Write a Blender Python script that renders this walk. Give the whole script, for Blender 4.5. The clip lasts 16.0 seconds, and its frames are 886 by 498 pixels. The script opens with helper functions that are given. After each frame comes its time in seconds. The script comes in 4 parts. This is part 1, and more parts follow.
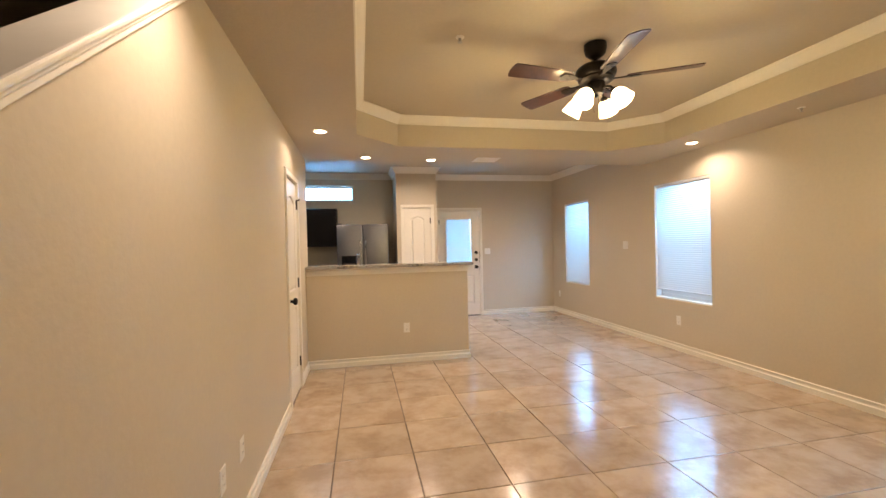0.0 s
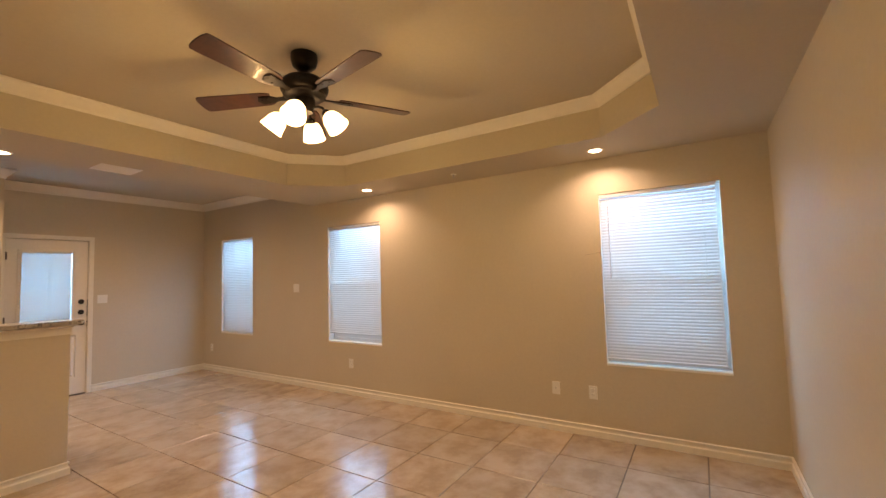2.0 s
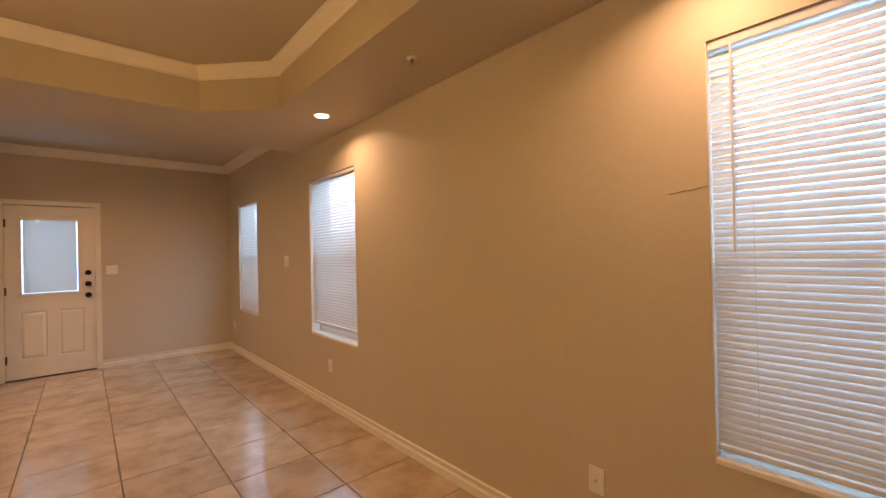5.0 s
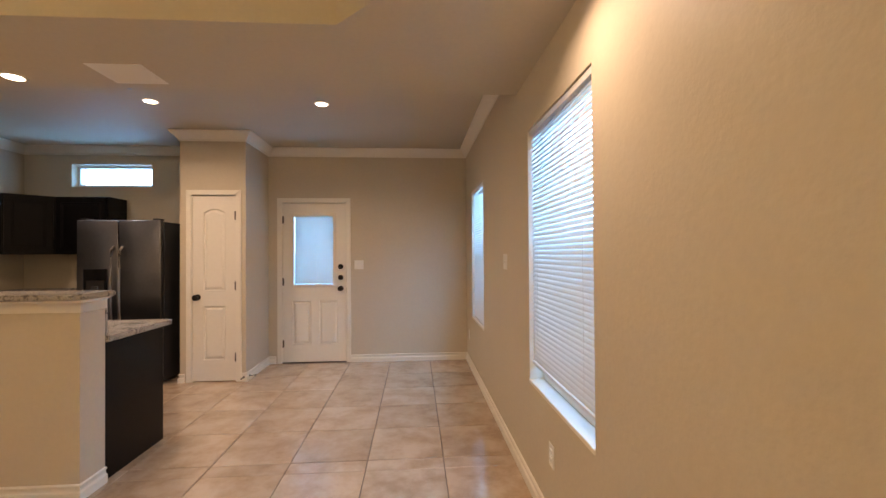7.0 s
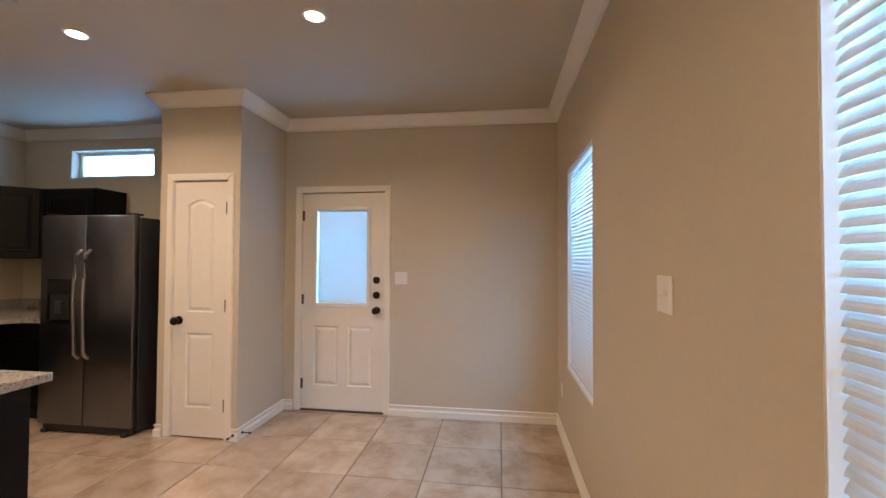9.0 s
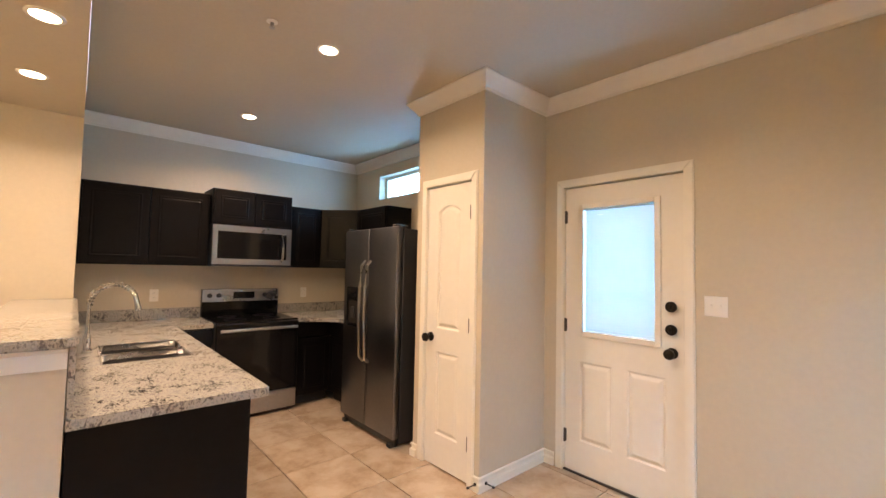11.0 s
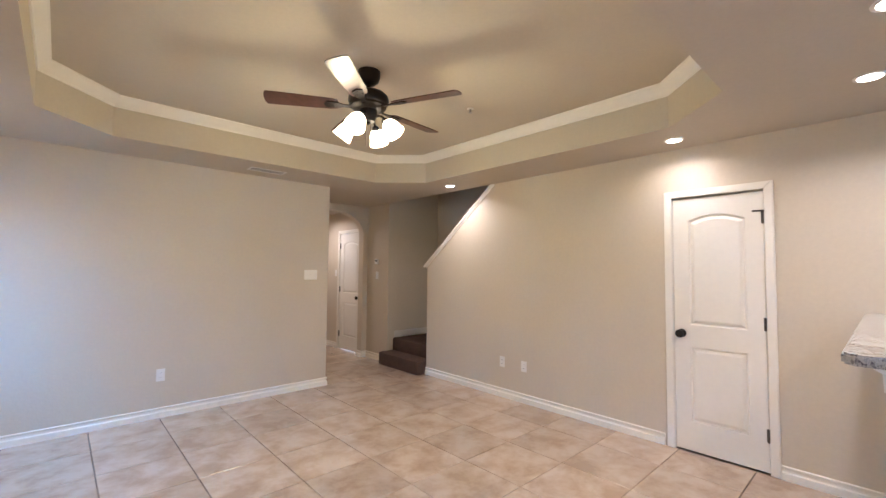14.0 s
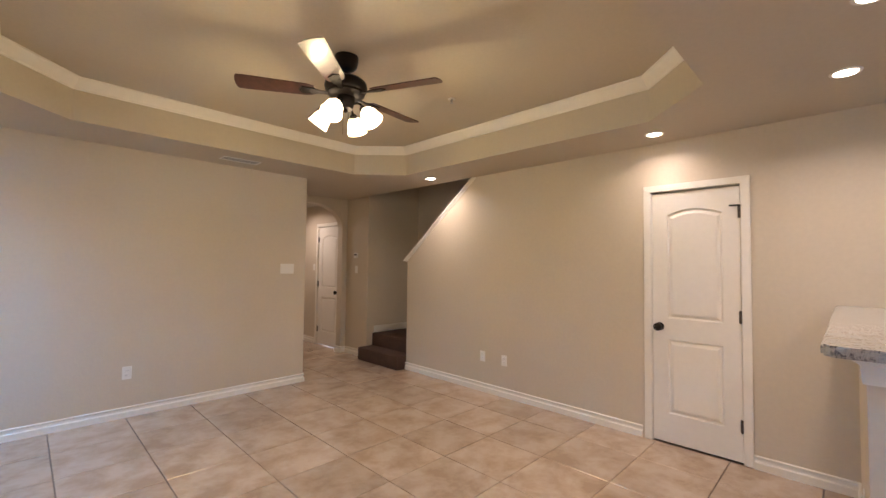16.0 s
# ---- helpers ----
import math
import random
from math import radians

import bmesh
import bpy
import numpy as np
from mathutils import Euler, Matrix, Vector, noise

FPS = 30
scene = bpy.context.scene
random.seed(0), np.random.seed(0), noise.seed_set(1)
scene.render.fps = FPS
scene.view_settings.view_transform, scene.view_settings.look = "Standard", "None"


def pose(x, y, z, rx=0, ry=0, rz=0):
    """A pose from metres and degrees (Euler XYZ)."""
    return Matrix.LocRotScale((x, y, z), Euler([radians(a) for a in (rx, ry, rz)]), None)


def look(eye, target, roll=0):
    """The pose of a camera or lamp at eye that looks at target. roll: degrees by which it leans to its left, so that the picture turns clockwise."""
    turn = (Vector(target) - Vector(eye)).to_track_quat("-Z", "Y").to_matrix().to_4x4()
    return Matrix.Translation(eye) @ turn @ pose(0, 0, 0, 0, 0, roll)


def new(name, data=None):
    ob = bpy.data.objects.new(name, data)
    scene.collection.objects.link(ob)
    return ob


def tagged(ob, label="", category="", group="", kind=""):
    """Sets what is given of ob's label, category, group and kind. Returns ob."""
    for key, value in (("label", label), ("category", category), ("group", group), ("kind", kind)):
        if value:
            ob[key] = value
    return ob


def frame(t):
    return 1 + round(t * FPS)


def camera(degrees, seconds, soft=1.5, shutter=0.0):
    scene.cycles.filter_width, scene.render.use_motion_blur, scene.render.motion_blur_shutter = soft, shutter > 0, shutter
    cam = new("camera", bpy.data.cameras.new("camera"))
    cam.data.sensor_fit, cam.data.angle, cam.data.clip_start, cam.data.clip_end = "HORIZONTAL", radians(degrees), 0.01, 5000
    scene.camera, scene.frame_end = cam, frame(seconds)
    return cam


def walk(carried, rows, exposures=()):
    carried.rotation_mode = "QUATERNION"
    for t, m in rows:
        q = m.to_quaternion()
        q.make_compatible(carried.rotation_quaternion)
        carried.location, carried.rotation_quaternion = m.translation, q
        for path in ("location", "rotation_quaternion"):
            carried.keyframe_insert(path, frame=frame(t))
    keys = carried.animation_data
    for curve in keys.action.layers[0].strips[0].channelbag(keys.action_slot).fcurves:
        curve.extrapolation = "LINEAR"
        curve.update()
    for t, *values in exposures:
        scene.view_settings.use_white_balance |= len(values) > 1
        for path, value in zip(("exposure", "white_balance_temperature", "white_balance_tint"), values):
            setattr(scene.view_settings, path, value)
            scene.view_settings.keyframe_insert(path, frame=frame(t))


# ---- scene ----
cam = camera(94.0, 16.0)
PATH = [
    (0, (0.127, -0.029, 1.396), (0.521, 1.932, 1.379), -1.4),
    (0.5, (0.154, 0.255, 1.431), (0.797, 2.148, 1.499), -1.3),
    (1, (0.122, 0.527, 1.445), (1.118, 2.257, 1.563), -1.7),
    (1.5, (0.101, 0.695, 1.473), (1.484, 2.134, 1.592), -1.9),
    (2, (0.181, 0.684, 1.453), (1.878, 1.735, 1.58), -1.7),
    (2.5, (0.293, 0.626, 1.461), (2.164, 1.323, 1.574), -1.8),
    (3, (0.601, 0.583, 1.405), (2.538, 1.072, 1.496), -2.0),
    (3.5, (1.004, 0.632, 1.388), (2.933, 1.155, 1.454), -2.2),
    (4, (1.482, 0.689, 1.385), (3.34, 1.429, 1.421), -2.3),
    (4.5, (1.918, 0.763, 1.39), (3.556, 1.911, 1.401), -2.0),
    (5, (2.345, 0.935, 1.4), (3.657, 2.444, 1.414), -1.3),
    (5.2, (2.484, 0.994, 1.394), (3.646, 2.622, 1.403), -0.8),
    (7.3, (3.403, 2.668, 1.404), (3.474, 4.666, 1.432), -0.2),
    (7.5, (3.423, 2.812, 1.423), (3.467, 4.811, 1.46), -0.0),
    (8, (3.497, 3.264, 1.384), (3.45, 5.262, 1.44), -0.3),
    (8.2, (3.511, 3.426, 1.406), (3.451, 5.425, 1.458), -0.2),
    (10.3, (3.496, 5.002, 1.454), (2.481, 6.724, 1.531), 0.8),
    (10.5, (3.479, 5.055, 1.444), (2.331, 6.69, 1.53), 0.9),
    (11, (3.352, 5.143, 1.444), (1.858, 6.468, 1.54), 1.2),
    (11.5, (3.228, 5.153, 1.44), (1.442, 6.047, 1.543), 1.5),
    (12, (3.14, 5.147, 1.431), (1.173, 5.495, 1.54), 1.5),
    (12.5, (3.09, 5.131, 1.434), (1.102, 4.95, 1.551), 1.3),
    (13, (3.138, 5.053, 1.437), (1.27, 4.347, 1.557), 1.0),
    (13.5, (3.19, 4.999, 1.437), (1.555, 3.852, 1.551), 0.8),
    (14, (3.262, 4.953, 1.431), (1.902, 3.489, 1.531), 0.6),
    (14.5, (3.282, 4.918, 1.422), (2.183, 3.249, 1.501), 0.4),
    (15, (3.304, 4.897, 1.429), (2.34, 3.146, 1.489), 0.3),
    (15.5, (3.275, 4.897, 1.426), (2.252, 3.179, 1.484), 0.4),
    (16, (3.212, 4.913, 1.418), (1.787, 3.513, 1.495), 0.7),
]
EXPOSURES = [
    (0, 2.08, 6700, 18), (0.5, 1.83, 6700, 19), (1, 1.65, 6900, 20), (1.5, 1.6, 7700, 26), (2, 1.5, 8500, 29), (3, 1.45, 9000, 31), (3.5, 1.45, 10300, 35), (5, 1.22, 10800, 40), (6.5, 1.45, 7900, 27), (7.4, 1.66, 7200, 24), (8, 1.57, 6700, 22),
    (9.5, 1.9, 7600, 25), (10.5, 2.25, 9900, 38), (11.1, 2.35, 7400, 21), (12, 2.25, 6900, 21), (13, 2.4, 5300, 16), (13.5, 2.4, 4950, 18), (14.1, 2.15, 5200, 19), (14.5, 1.95, 5600, 24), (15.2, 1.83, 5700, 25), (16, 1.8, 5800, 22),
]
walk(cam, [(t, look(eye, target, roll)) for t, eye, target, roll in PATH], EXPOSURES)

SKY, CAN, KITCHEN, SHADE = 0.15, 2.15, 1.78, 2.2
DAYW, BULBW = 8.5, 3.0

# ---------- world, sun and lamps ----------
world = bpy.data.worlds.new("sky")
scene.world = world
world.use_nodes = True
wn, wl = world.node_tree.nodes, world.node_tree.links
sky = wn.new("ShaderNodeTexSky")
sky.sky_type, sky.sun_disc = "NISHITA", False
sky.sun_elevation, sky.sun_rotation = radians(52), radians(250)
wn["Background"].inputs["Strength"].default_value = SKY
wl.new(sky.outputs["Color"], wn["Background"].inputs["Color"])
sun_data = bpy.data.lights.new("sun", "SUN")
sun_data.energy, sun_data.angle, sun_data.color = 2.0, radians(0.6), (1.0, 0.95, 0.88)
sun = new("sun", sun_data)
sun.matrix_world = look((-20, 4, 40), (0, 4, 0))

WARM = (1.0, 0.80, 0.60)


def disk_lamp(name, x, y, z, watts, size=0.11, spread=148, color=WARM):
    data = bpy.data.lights.new(name, "AREA")
    data.shape, data.size, data.energy, data.color, data.spread = "DISK", size, watts, color, radians(spread)
    ob = new(name, data)
    ob.matrix_world = pose(x, y, z)
    return ob


LIVING_CANS = [(3.74, 1.37), (3.72, 3.88), (-0.2, 1.34), (-0.2, 3.85), (0.22, 4.92), (1.01, 5.0)]
KITCHEN_CANS = [(2.51, 6.24), (1.02, 6.24), (-0.54, 6.24)]
LOW, HIGH = 2.455, 2.77
for x, y in LIVING_CANS:
    disk_lamp("can_lamp", x, y, LOW - 0.012, CAN * (0.55 if y > 3.8 and x < 0 else 1.0))
for x, y in KITCHEN_CANS:
    disk_lamp("can_lamp", x, y, HIGH - 0.012, CAN * KITCHEN)
DAY = (0.16, 0.52, 1.0)


def day_lamp(x, y, z, w, h, turn, watts, color=DAY):
    """Sky light in a window's opening, outside the glass."""
    data = bpy.data.lights.new("window_light", "AREA")
    data.shape, data.size, data.size_y, data.energy, data.color = "RECTANGLE", w, h, watts, color
    new("window_light", data).matrix_world = pose(x, y, z, 90, 0, turn)


for y in (6.93, 4.455, 0.96):
    day_lamp(4.26, y, 1.11, 0.86, 0.54, 90, DAYW * 0.5)
    day_lamp(4.26, y, 1.76, 0.86, 0.74, 90, DAYW * 1.3)
day_lamp(2.037, 8.08, 1.455, 0.55, 0.9, 180, DAYW * 0.75, (0.03, 0.43, 1.0))
day_lamp(-0.445, 8.10, 2.41, 0.94, 0.24, 180, DAYW * 0.5)
for k in range(4):
    a = radians(33 + 90 * k)
    bulb = bpy.data.lights.new("fan_bulb", "POINT")
    bulb.energy, bulb.color, bulb.shadow_soft_size = BULBW, (1.0, 0.80, 0.37), 0.04
    new("fan_bulb", bulb).location = (1.77 + 0.19 * math.cos(a), 2.59 + 0.19 * math.sin(a), HIGH - 0.475)
disk_lamp("hall_lamp", 0.1, -1.9, LOW - 0.09, 3.0, 0.25, 170)


# ---------- materials ----------
def material(name, color, rough=0.6, metal=0.0, grain=0.0, grain_scale=60.0, bump=0.0, bump_scale=200.0, stain=0.0,
             stain_scale=1.5, coat=0.0, random_tint=0.0, rough_var=0.0, gloss=0.5):
    """A surface with fine grain, broad stains and relief, in metres."""
    m = bpy.data.materials.new(name)
    m.use_nodes = True
    n, l = m.node_tree.nodes, m.node_tree.links
    b = n["Principled BSDF"]
    b.inputs["Roughness"].default_value, b.inputs["Metallic"].default_value = rough, metal
    b.inputs["Coat Weight"].default_value, b.inputs["Specular IOR Level"].default_value = coat, gloss
    b.inputs["Base Color"].default_value = (*color, 1)
    at = n.new("ShaderNodeTexCoord").outputs["Object"]
    value = None
    for amount, scale, detail in ((grain, grain_scale, 4), (stain, stain_scale, 5)):
        if amount:
            t = n.new("ShaderNodeTexNoise")
            t.inputs["Scale"].default_value, t.inputs["Detail"].default_value = scale, detail
            l.new(at, t.inputs["Vector"])
            r = n.new("ShaderNodeMapRange")
            r.inputs["From Min"].default_value, r.inputs["From Max"].default_value = 0.3, 0.7
            r.inputs["To Min"].default_value, r.inputs["To Max"].default_value = 1 - amount, 1 + amount
            l.new(t.outputs["Fac"], r.inputs["Value"])
            value = mul(n, l, value, r.outputs["Result"])
            if rough_var and scale == stain_scale:
                q = n.new("ShaderNodeMapRange")
                q.inputs["From Min"].default_value, q.inputs["From Max"].default_value = 0.3, 0.7
                q.inputs["To Min"].default_value, q.inputs["To Max"].default_value = rough - rough_var, rough + rough_var
                l.new(t.outputs["Fac"], q.inputs["Value"])
                l.new(q.outputs["Result"], b.inputs["Roughness"])
    if random_tint:
        o = n.new("ShaderNodeObjectInfo")
        r = n.new("ShaderNodeMapRange")
        r.inputs["To Min"].default_value, r.inputs["To Max"].default_value = 1 - random_tint, 1 + random_tint
        l.new(o.outputs["Random"], r.inputs["Value"])
        value = mul(n, l, value, r.outputs["Result"])
    if value:
        v = n.new("ShaderNodeVectorMath")
        v.operation = "SCALE"
        v.inputs[0].default_value = color
        l.new(value, v.inputs["Scale"])
        l.new(v.outputs["Vector"], b.inputs["Base Color"])
    if bump:
        t = n.new("ShaderNodeTexNoise")
        t.inputs["Scale"].default_value, t.inputs["Detail"].default_value = bump_scale, 3
        l.new(at, t.inputs["Vector"])
        p = n.new("ShaderNodeBump")
        p.inputs["Strength"].default_value, p.inputs["Distance"].default_value = bump, 0.004
        l.new(t.outputs["Fac"], p.inputs["Height"])
        l.new(p.outputs["Normal"], b.inputs["Normal"])
    return m


def mul(n, l, a, b):
    if a is None:
        return b
    m = n.new("ShaderNodeMath")
    m.operation = "MULTIPLY"
    l.new(a, m.inputs[0])
    l.new(b, m.inputs[1])
    return m.outputs[0]


def emitter(name, color, strength):
    m = bpy.data.materials.new(name)
    m.use_nodes = True
    b = m.node_tree.nodes["Principled BSDF"]
    b.inputs["Base Color"].default_value = (0.7, 0.62, 0.48, 1)
    b.inputs["Emission Color"].default_value = (*color, 1)
    b.inputs["Emission Strength"].default_value = strength
    return m


PAINT = material("wall_paint", (0.607, 0.53, 0.41), 0.55, grain=0.02, grain_scale=35, bump=0.22, bump_scale=55, stain=0.03, stain_scale=0.9)
# The walls' paint, darkened to put the dimmer light overhead into the colour.
CEILING = material("dimmed_wall_paint", (0.55, 0.485, 0.375), 0.7, grain=0.02, grain_scale=40, bump=0.25, bump_scale=70, stain=0.02)
TRIM = material("trim_paint", (0.84, 0.80, 0.71), 0.32, grain=0.015, grain_scale=20, bump=0.03, bump_scale=40, stain=0.02)
DOOR = material("door_paint", (0.82, 0.78, 0.70), 0.36, grain=0.015, grain_scale=25, bump=0.05, bump_scale=90, stain=0.02)
WHITE = material("white_plastic", (0.82, 0.80, 0.75), 0.35, grain=0.01, grain_scale=60)
BLACK = material("dark_bronze", (0.018, 0.015, 0.013), 0.38, 0.6, grain=0.15, grain_scale=80)
HINGE = material("hinge_bronze", (0.10, 0.085, 0.075), 0.45, 0.7, grain=0.15, grain_scale=80)
GROUT = material("grout", (0.17, 0.128, 0.095), 0.85, grain=0.12, grain_scale=120)
CABINET = material("espresso_wood", (0.0035, 0.0028, 0.0032), 0.36, grain=0.2, grain_scale=30, bump=0.05, bump_scale=80, stain=0.15, stain_scale=3, gloss=0.17)
TOE = material("toe_kick", (0.012, 0.010, 0.009), 0.6, grain=0.1)
STEEL = material("stainless_steel", (0.42, 0.41, 0.40), 0.30, 1.0, grain=0.05, grain_scale=40, stain=0.06, stain_scale=3, rough_var=0.05)
FRIDGE = material("fridge_steel", (0.185, 0.187, 0.20), 0.33, 1.0, grain=0.04, grain_scale=40, stain=0.06, stain_scale=2, rough_var=0.05)
CHROME = material("polished_chrome", (0.75, 0.75, 0.75), 0.1, 1.0, grain=0.02)
GLASSBLACK = material("black_glass", (0.005, 0.005, 0.006), 0.07, grain=0.1, gloss=0.3)
DARKGREY = material("dark_grey_plastic", (0.03, 0.03, 0.032), 0.45, grain=0.1)
CARPET = material("brown_carpet", (0.085, 0.047, 0.031), 0.95, grain=0.4, grain_scale=160, bump=1.0, bump_scale=260, stain=0.12, stain_scale=6)
VINYL = material("window_vinyl", (0.78, 0.78, 0.76), 0.4, grain=0.01)
RUBBER = material("rubber", (0.02, 0.02, 0.02), 0.7, grain=0.1)
LAWN = material("lawn", (0.07, 0.10, 0.04), 0.95, grain=0.4, grain_scale=30, stain=0.3, stain_scale=0.6)
FENCEWOOD = material("fence_wood", (0.34, 0.28, 0.22), 0.85, grain=0.25, grain_scale=12, stain=0.2, stain_scale=2, random_tint=0.15)
LENS = emitter("lamp_lens", (1.0, 0.84, 0.62), 6)
BULB = emitter("lit_glass_shade", (1.0, 0.74, 0.40), SHADE)


def tile_material():
    m = material("beige_tile", (0.50, 0.37, 0.255), 0.2, random_tint=0.05)
    n, l = m.node_tree.nodes, m.node_tree.links
    b = n["Principled BSDF"]
    where = n.new("ShaderNodeNewGeometry").outputs["Position"]
    shift = n.new("ShaderNodeVectorMath")
    shift.operation = "MULTIPLY_ADD"
    info = n.new("ShaderNodeObjectInfo")
    l.new(info.outputs["Random"], shift.inputs[0])
    shift.inputs[1].default_value = (37, 53, 0)
    l.new(where, shift.inputs[2])
    big = n.new("ShaderNodeTexNoise")
    big.inputs["Scale"].default_value, big.inputs["Detail"].default_value, big.inputs["Roughness"].default_value = 3.8, 8, 0.64
    big.inputs["Distortion"].default_value = 0.15
    l.new(shift.outputs[0], big.inputs["Vector"])
    ramp = n.new("ShaderNodeValToRGB")
    ramp.color_ramp.elements[0].position, ramp.color_ramp.elements[0].color = 0.38, (0.395, 0.282, 0.192, 1)
    ramp.color_ramp.elements[1].position, ramp.color_ramp.elements[1].color = 0.60, (0.55, 0.43, 0.322, 1)
    e = ramp.color_ramp.elements.new(0.48)
    e.color = (0.475, 0.355, 0.255, 1)
    l.new(big.outputs["Fac"], ramp.inputs["Fac"])
    tint = n.new("ShaderNodeMapRange")
    tint.inputs["To Min"].default_value, tint.inputs["To Max"].default_value = 0.9, 1.08
    l.new(info.outputs["Random"], tint.inputs["Value"])
    v = n.new("ShaderNodeVectorMath")
    v.operation = "SCALE"
    l.new(ramp.outputs["Color"], v.inputs[0])
    l.new(tint.outputs["Result"], v.inputs["Scale"])
    l.new(v.outputs["Vector"], b.inputs["Base Color"])
    r = n.new("ShaderNodeMapRange")
    r.inputs["From Min"].default_value, r.inputs["From Max"].default_value = 0.3, 0.7
    r.inputs["To Min"].default_value, r.inputs["To Max"].default_value = 0.26, 0.15
    l.new(big.outputs["Fac"], r.inputs["Value"])
    l.new(r.outputs["Result"], b.inputs["Roughness"])
    fine = n.new("ShaderNodeTexNoise")
    fine.inputs["Scale"].default_value, fine.inputs["Detail"].default_value = 22, 4
    l.new(where, fine.inputs["Vector"])
    p = n.new("ShaderNodeBump")
    p.inputs["Strength"].default_value, p.inputs["Distance"].default_value = 0.05, 0.004
    l.new(fine.outputs["Fac"], p.inputs["Height"])
    l.new(p.outputs["Normal"], b.inputs["Normal"])
    b.inputs["IOR"].default_value = 1.62
    b.inputs["Coat Weight"].default_value, b.inputs["Coat Roughness"].default_value = 0.6, 0.12
    return m


def granite_material():
    m = material("speckled_granite", (0.5, 0.45, 0.4), 0.14)
    n, l = m.node_tree.nodes, m.node_tree.links
    b = n["Principled BSDF"]
    at = n.new("ShaderNodeTexCoord").outputs["Object"]
    turn = n.new("ShaderNodeMapping")
    turn.inputs["Rotation"].default_value, turn.inputs["Scale"].default_value = (0, 0, 0.5), (1.0, 1.7, 1.0)
    l.new(at, turn.inputs["Vector"])
    fine = n.new("ShaderNodeTexNoise")
    fine.inputs["Scale"].default_value, fine.inputs["Detail"].default_value, fine.inputs["Roughness"].default_value = 48, 5, 0.62
    fine.inputs["Distortion"].default_value = 0.9
    l.new(turn.outputs["Vector"], fine.inputs["Vector"])
    drift = n.new("ShaderNodeTexNoise")
    drift.inputs["Scale"].default_value, drift.inputs["Detail"].default_value = 9, 3
    l.new(at, drift.inputs["Vector"])
    blend = n.new("ShaderNodeMath")
    blend.operation = "MULTIPLY_ADD"
    blend.inputs[1].default_value = 0.45
    l.new(drift.outputs["Fac"], blend.inputs[0])
    l.new(fine.outputs["Fac"], blend.inputs[2])
    ramp = n.new("ShaderNodeValToRGB")
    stops = ((0.585, (0.11, 0.10, 0.10)), (0.655, (0.22, 0.205, 0.19)), (0.70, (0.37, 0.345, 0.305)), (0.76, (0.46, 0.425, 0.37)), (0.86, (0.30, 0.295, 0.28)))
    while len(ramp.color_ramp.elements) < len(stops):
        ramp.color_ramp.elements.new(0.5)
    for e, (where, color) in zip(ramp.color_ramp.elements, stops):
        e.position, e.color = where, (*color, 1)
    l.new(blend.outputs[0], ramp.inputs["Fac"])
    l.new(ramp.outputs["Color"], b.inputs["Base Color"])
    return m


def slat_material():
    """White vinyl that lets some daylight through."""
    m = material("blind_vinyl", (0.75, 0.735, 0.69), 0.6, grain=0.01)
    n, l = m.node_tree.nodes, m.node_tree.links
    t = n.new("ShaderNodeBsdfTranslucent")
    t.inputs["Color"].default_value = (0.85, 0.87, 0.88, 1)
    mix = n.new("ShaderNodeMixShader")
    mix.inputs["Fac"].default_value = 0.14
    l.new(n["Principled BSDF"].outputs[0], mix.inputs[1])
    l.new(t.outputs[0], mix.inputs[2])
    l.new(mix.outputs[0], n["Material Output"].inputs["Surface"])
    return m


def glass_material():
    m = bpy.data.materials.new("window_glass")
    m.use_nodes = True
    b = m.node_tree.nodes["Principled BSDF"]
    b.inputs["Transmission Weight"].default_value = 1.0
    b.inputs["Roughness"].default_value, b.inputs["IOR"].default_value = 0.0, 1.45
    b.inputs["Base Color"].default_value = (0.95, 0.98, 0.98, 1)
    return m


TILE, GRANITE, SLAT, GLASS = tile_material(), granite_material(), slat_material(), glass_material()


# ---------- mesh helpers ----------
def box(bm, x0, x1, y0, y1, z0, z1, bevel=0.0):
    r = bmesh.ops.create_cube(bm, size=1.0)
    for v in r["verts"]:
        v.co = Vector(((x0 + x1) / 2 + v.co.x * (x1 - x0), (y0 + y1) / 2 + v.co.y * (y1 - y0), (z0 + z1) / 2 + v.co.z * (z1 - z0)))
    if bevel:
        edges = list({e for v in r["verts"] for e in v.link_edges})
        bmesh.ops.bevel(bm, geom=edges, offset=bevel, segments=2, affect="EDGES", profile=0.5)
    return bm


def boxes(*rows, bevel=0.0):
    bm = bmesh.new()
    for r in rows:
        box(bm, *r, bevel=bevel)
    return bm


def smooth_by_angle(me, degrees=38):
    for p in me.polygons:
        p.use_smooth = True
    me.set_sharp_from_angle(angle=radians(degrees))


def mesh_of(name, bm, mat, smooth=False):
    me = bpy.data.meshes.new(name)
    bmesh.ops.recalc_face_normals(bm, faces=bm.faces)
    bm.to_mesh(me)
    bm.free()
    me.materials.append(mat)
    if smooth:
        smooth_by_angle(me)
    return me


def part(name, bm, mat, parent=None, label="", smooth=False):
    ob = new(name, mesh_of(name, bm, mat, smooth))
    if parent:
        ob.parent = parent
    return tagged(ob, label)


def structure(name, bm, mat, label, category, smooth=False):
    return tagged(part(name, bm, mat, None, "", smooth), label, category, kind="structure")


def thing(name, label, category, m=None, group=""):
    ob = new(name)
    ob.empty_display_size = 0.05
    if m:
        ob.matrix_world = m
    return tagged(ob, label, category, group)


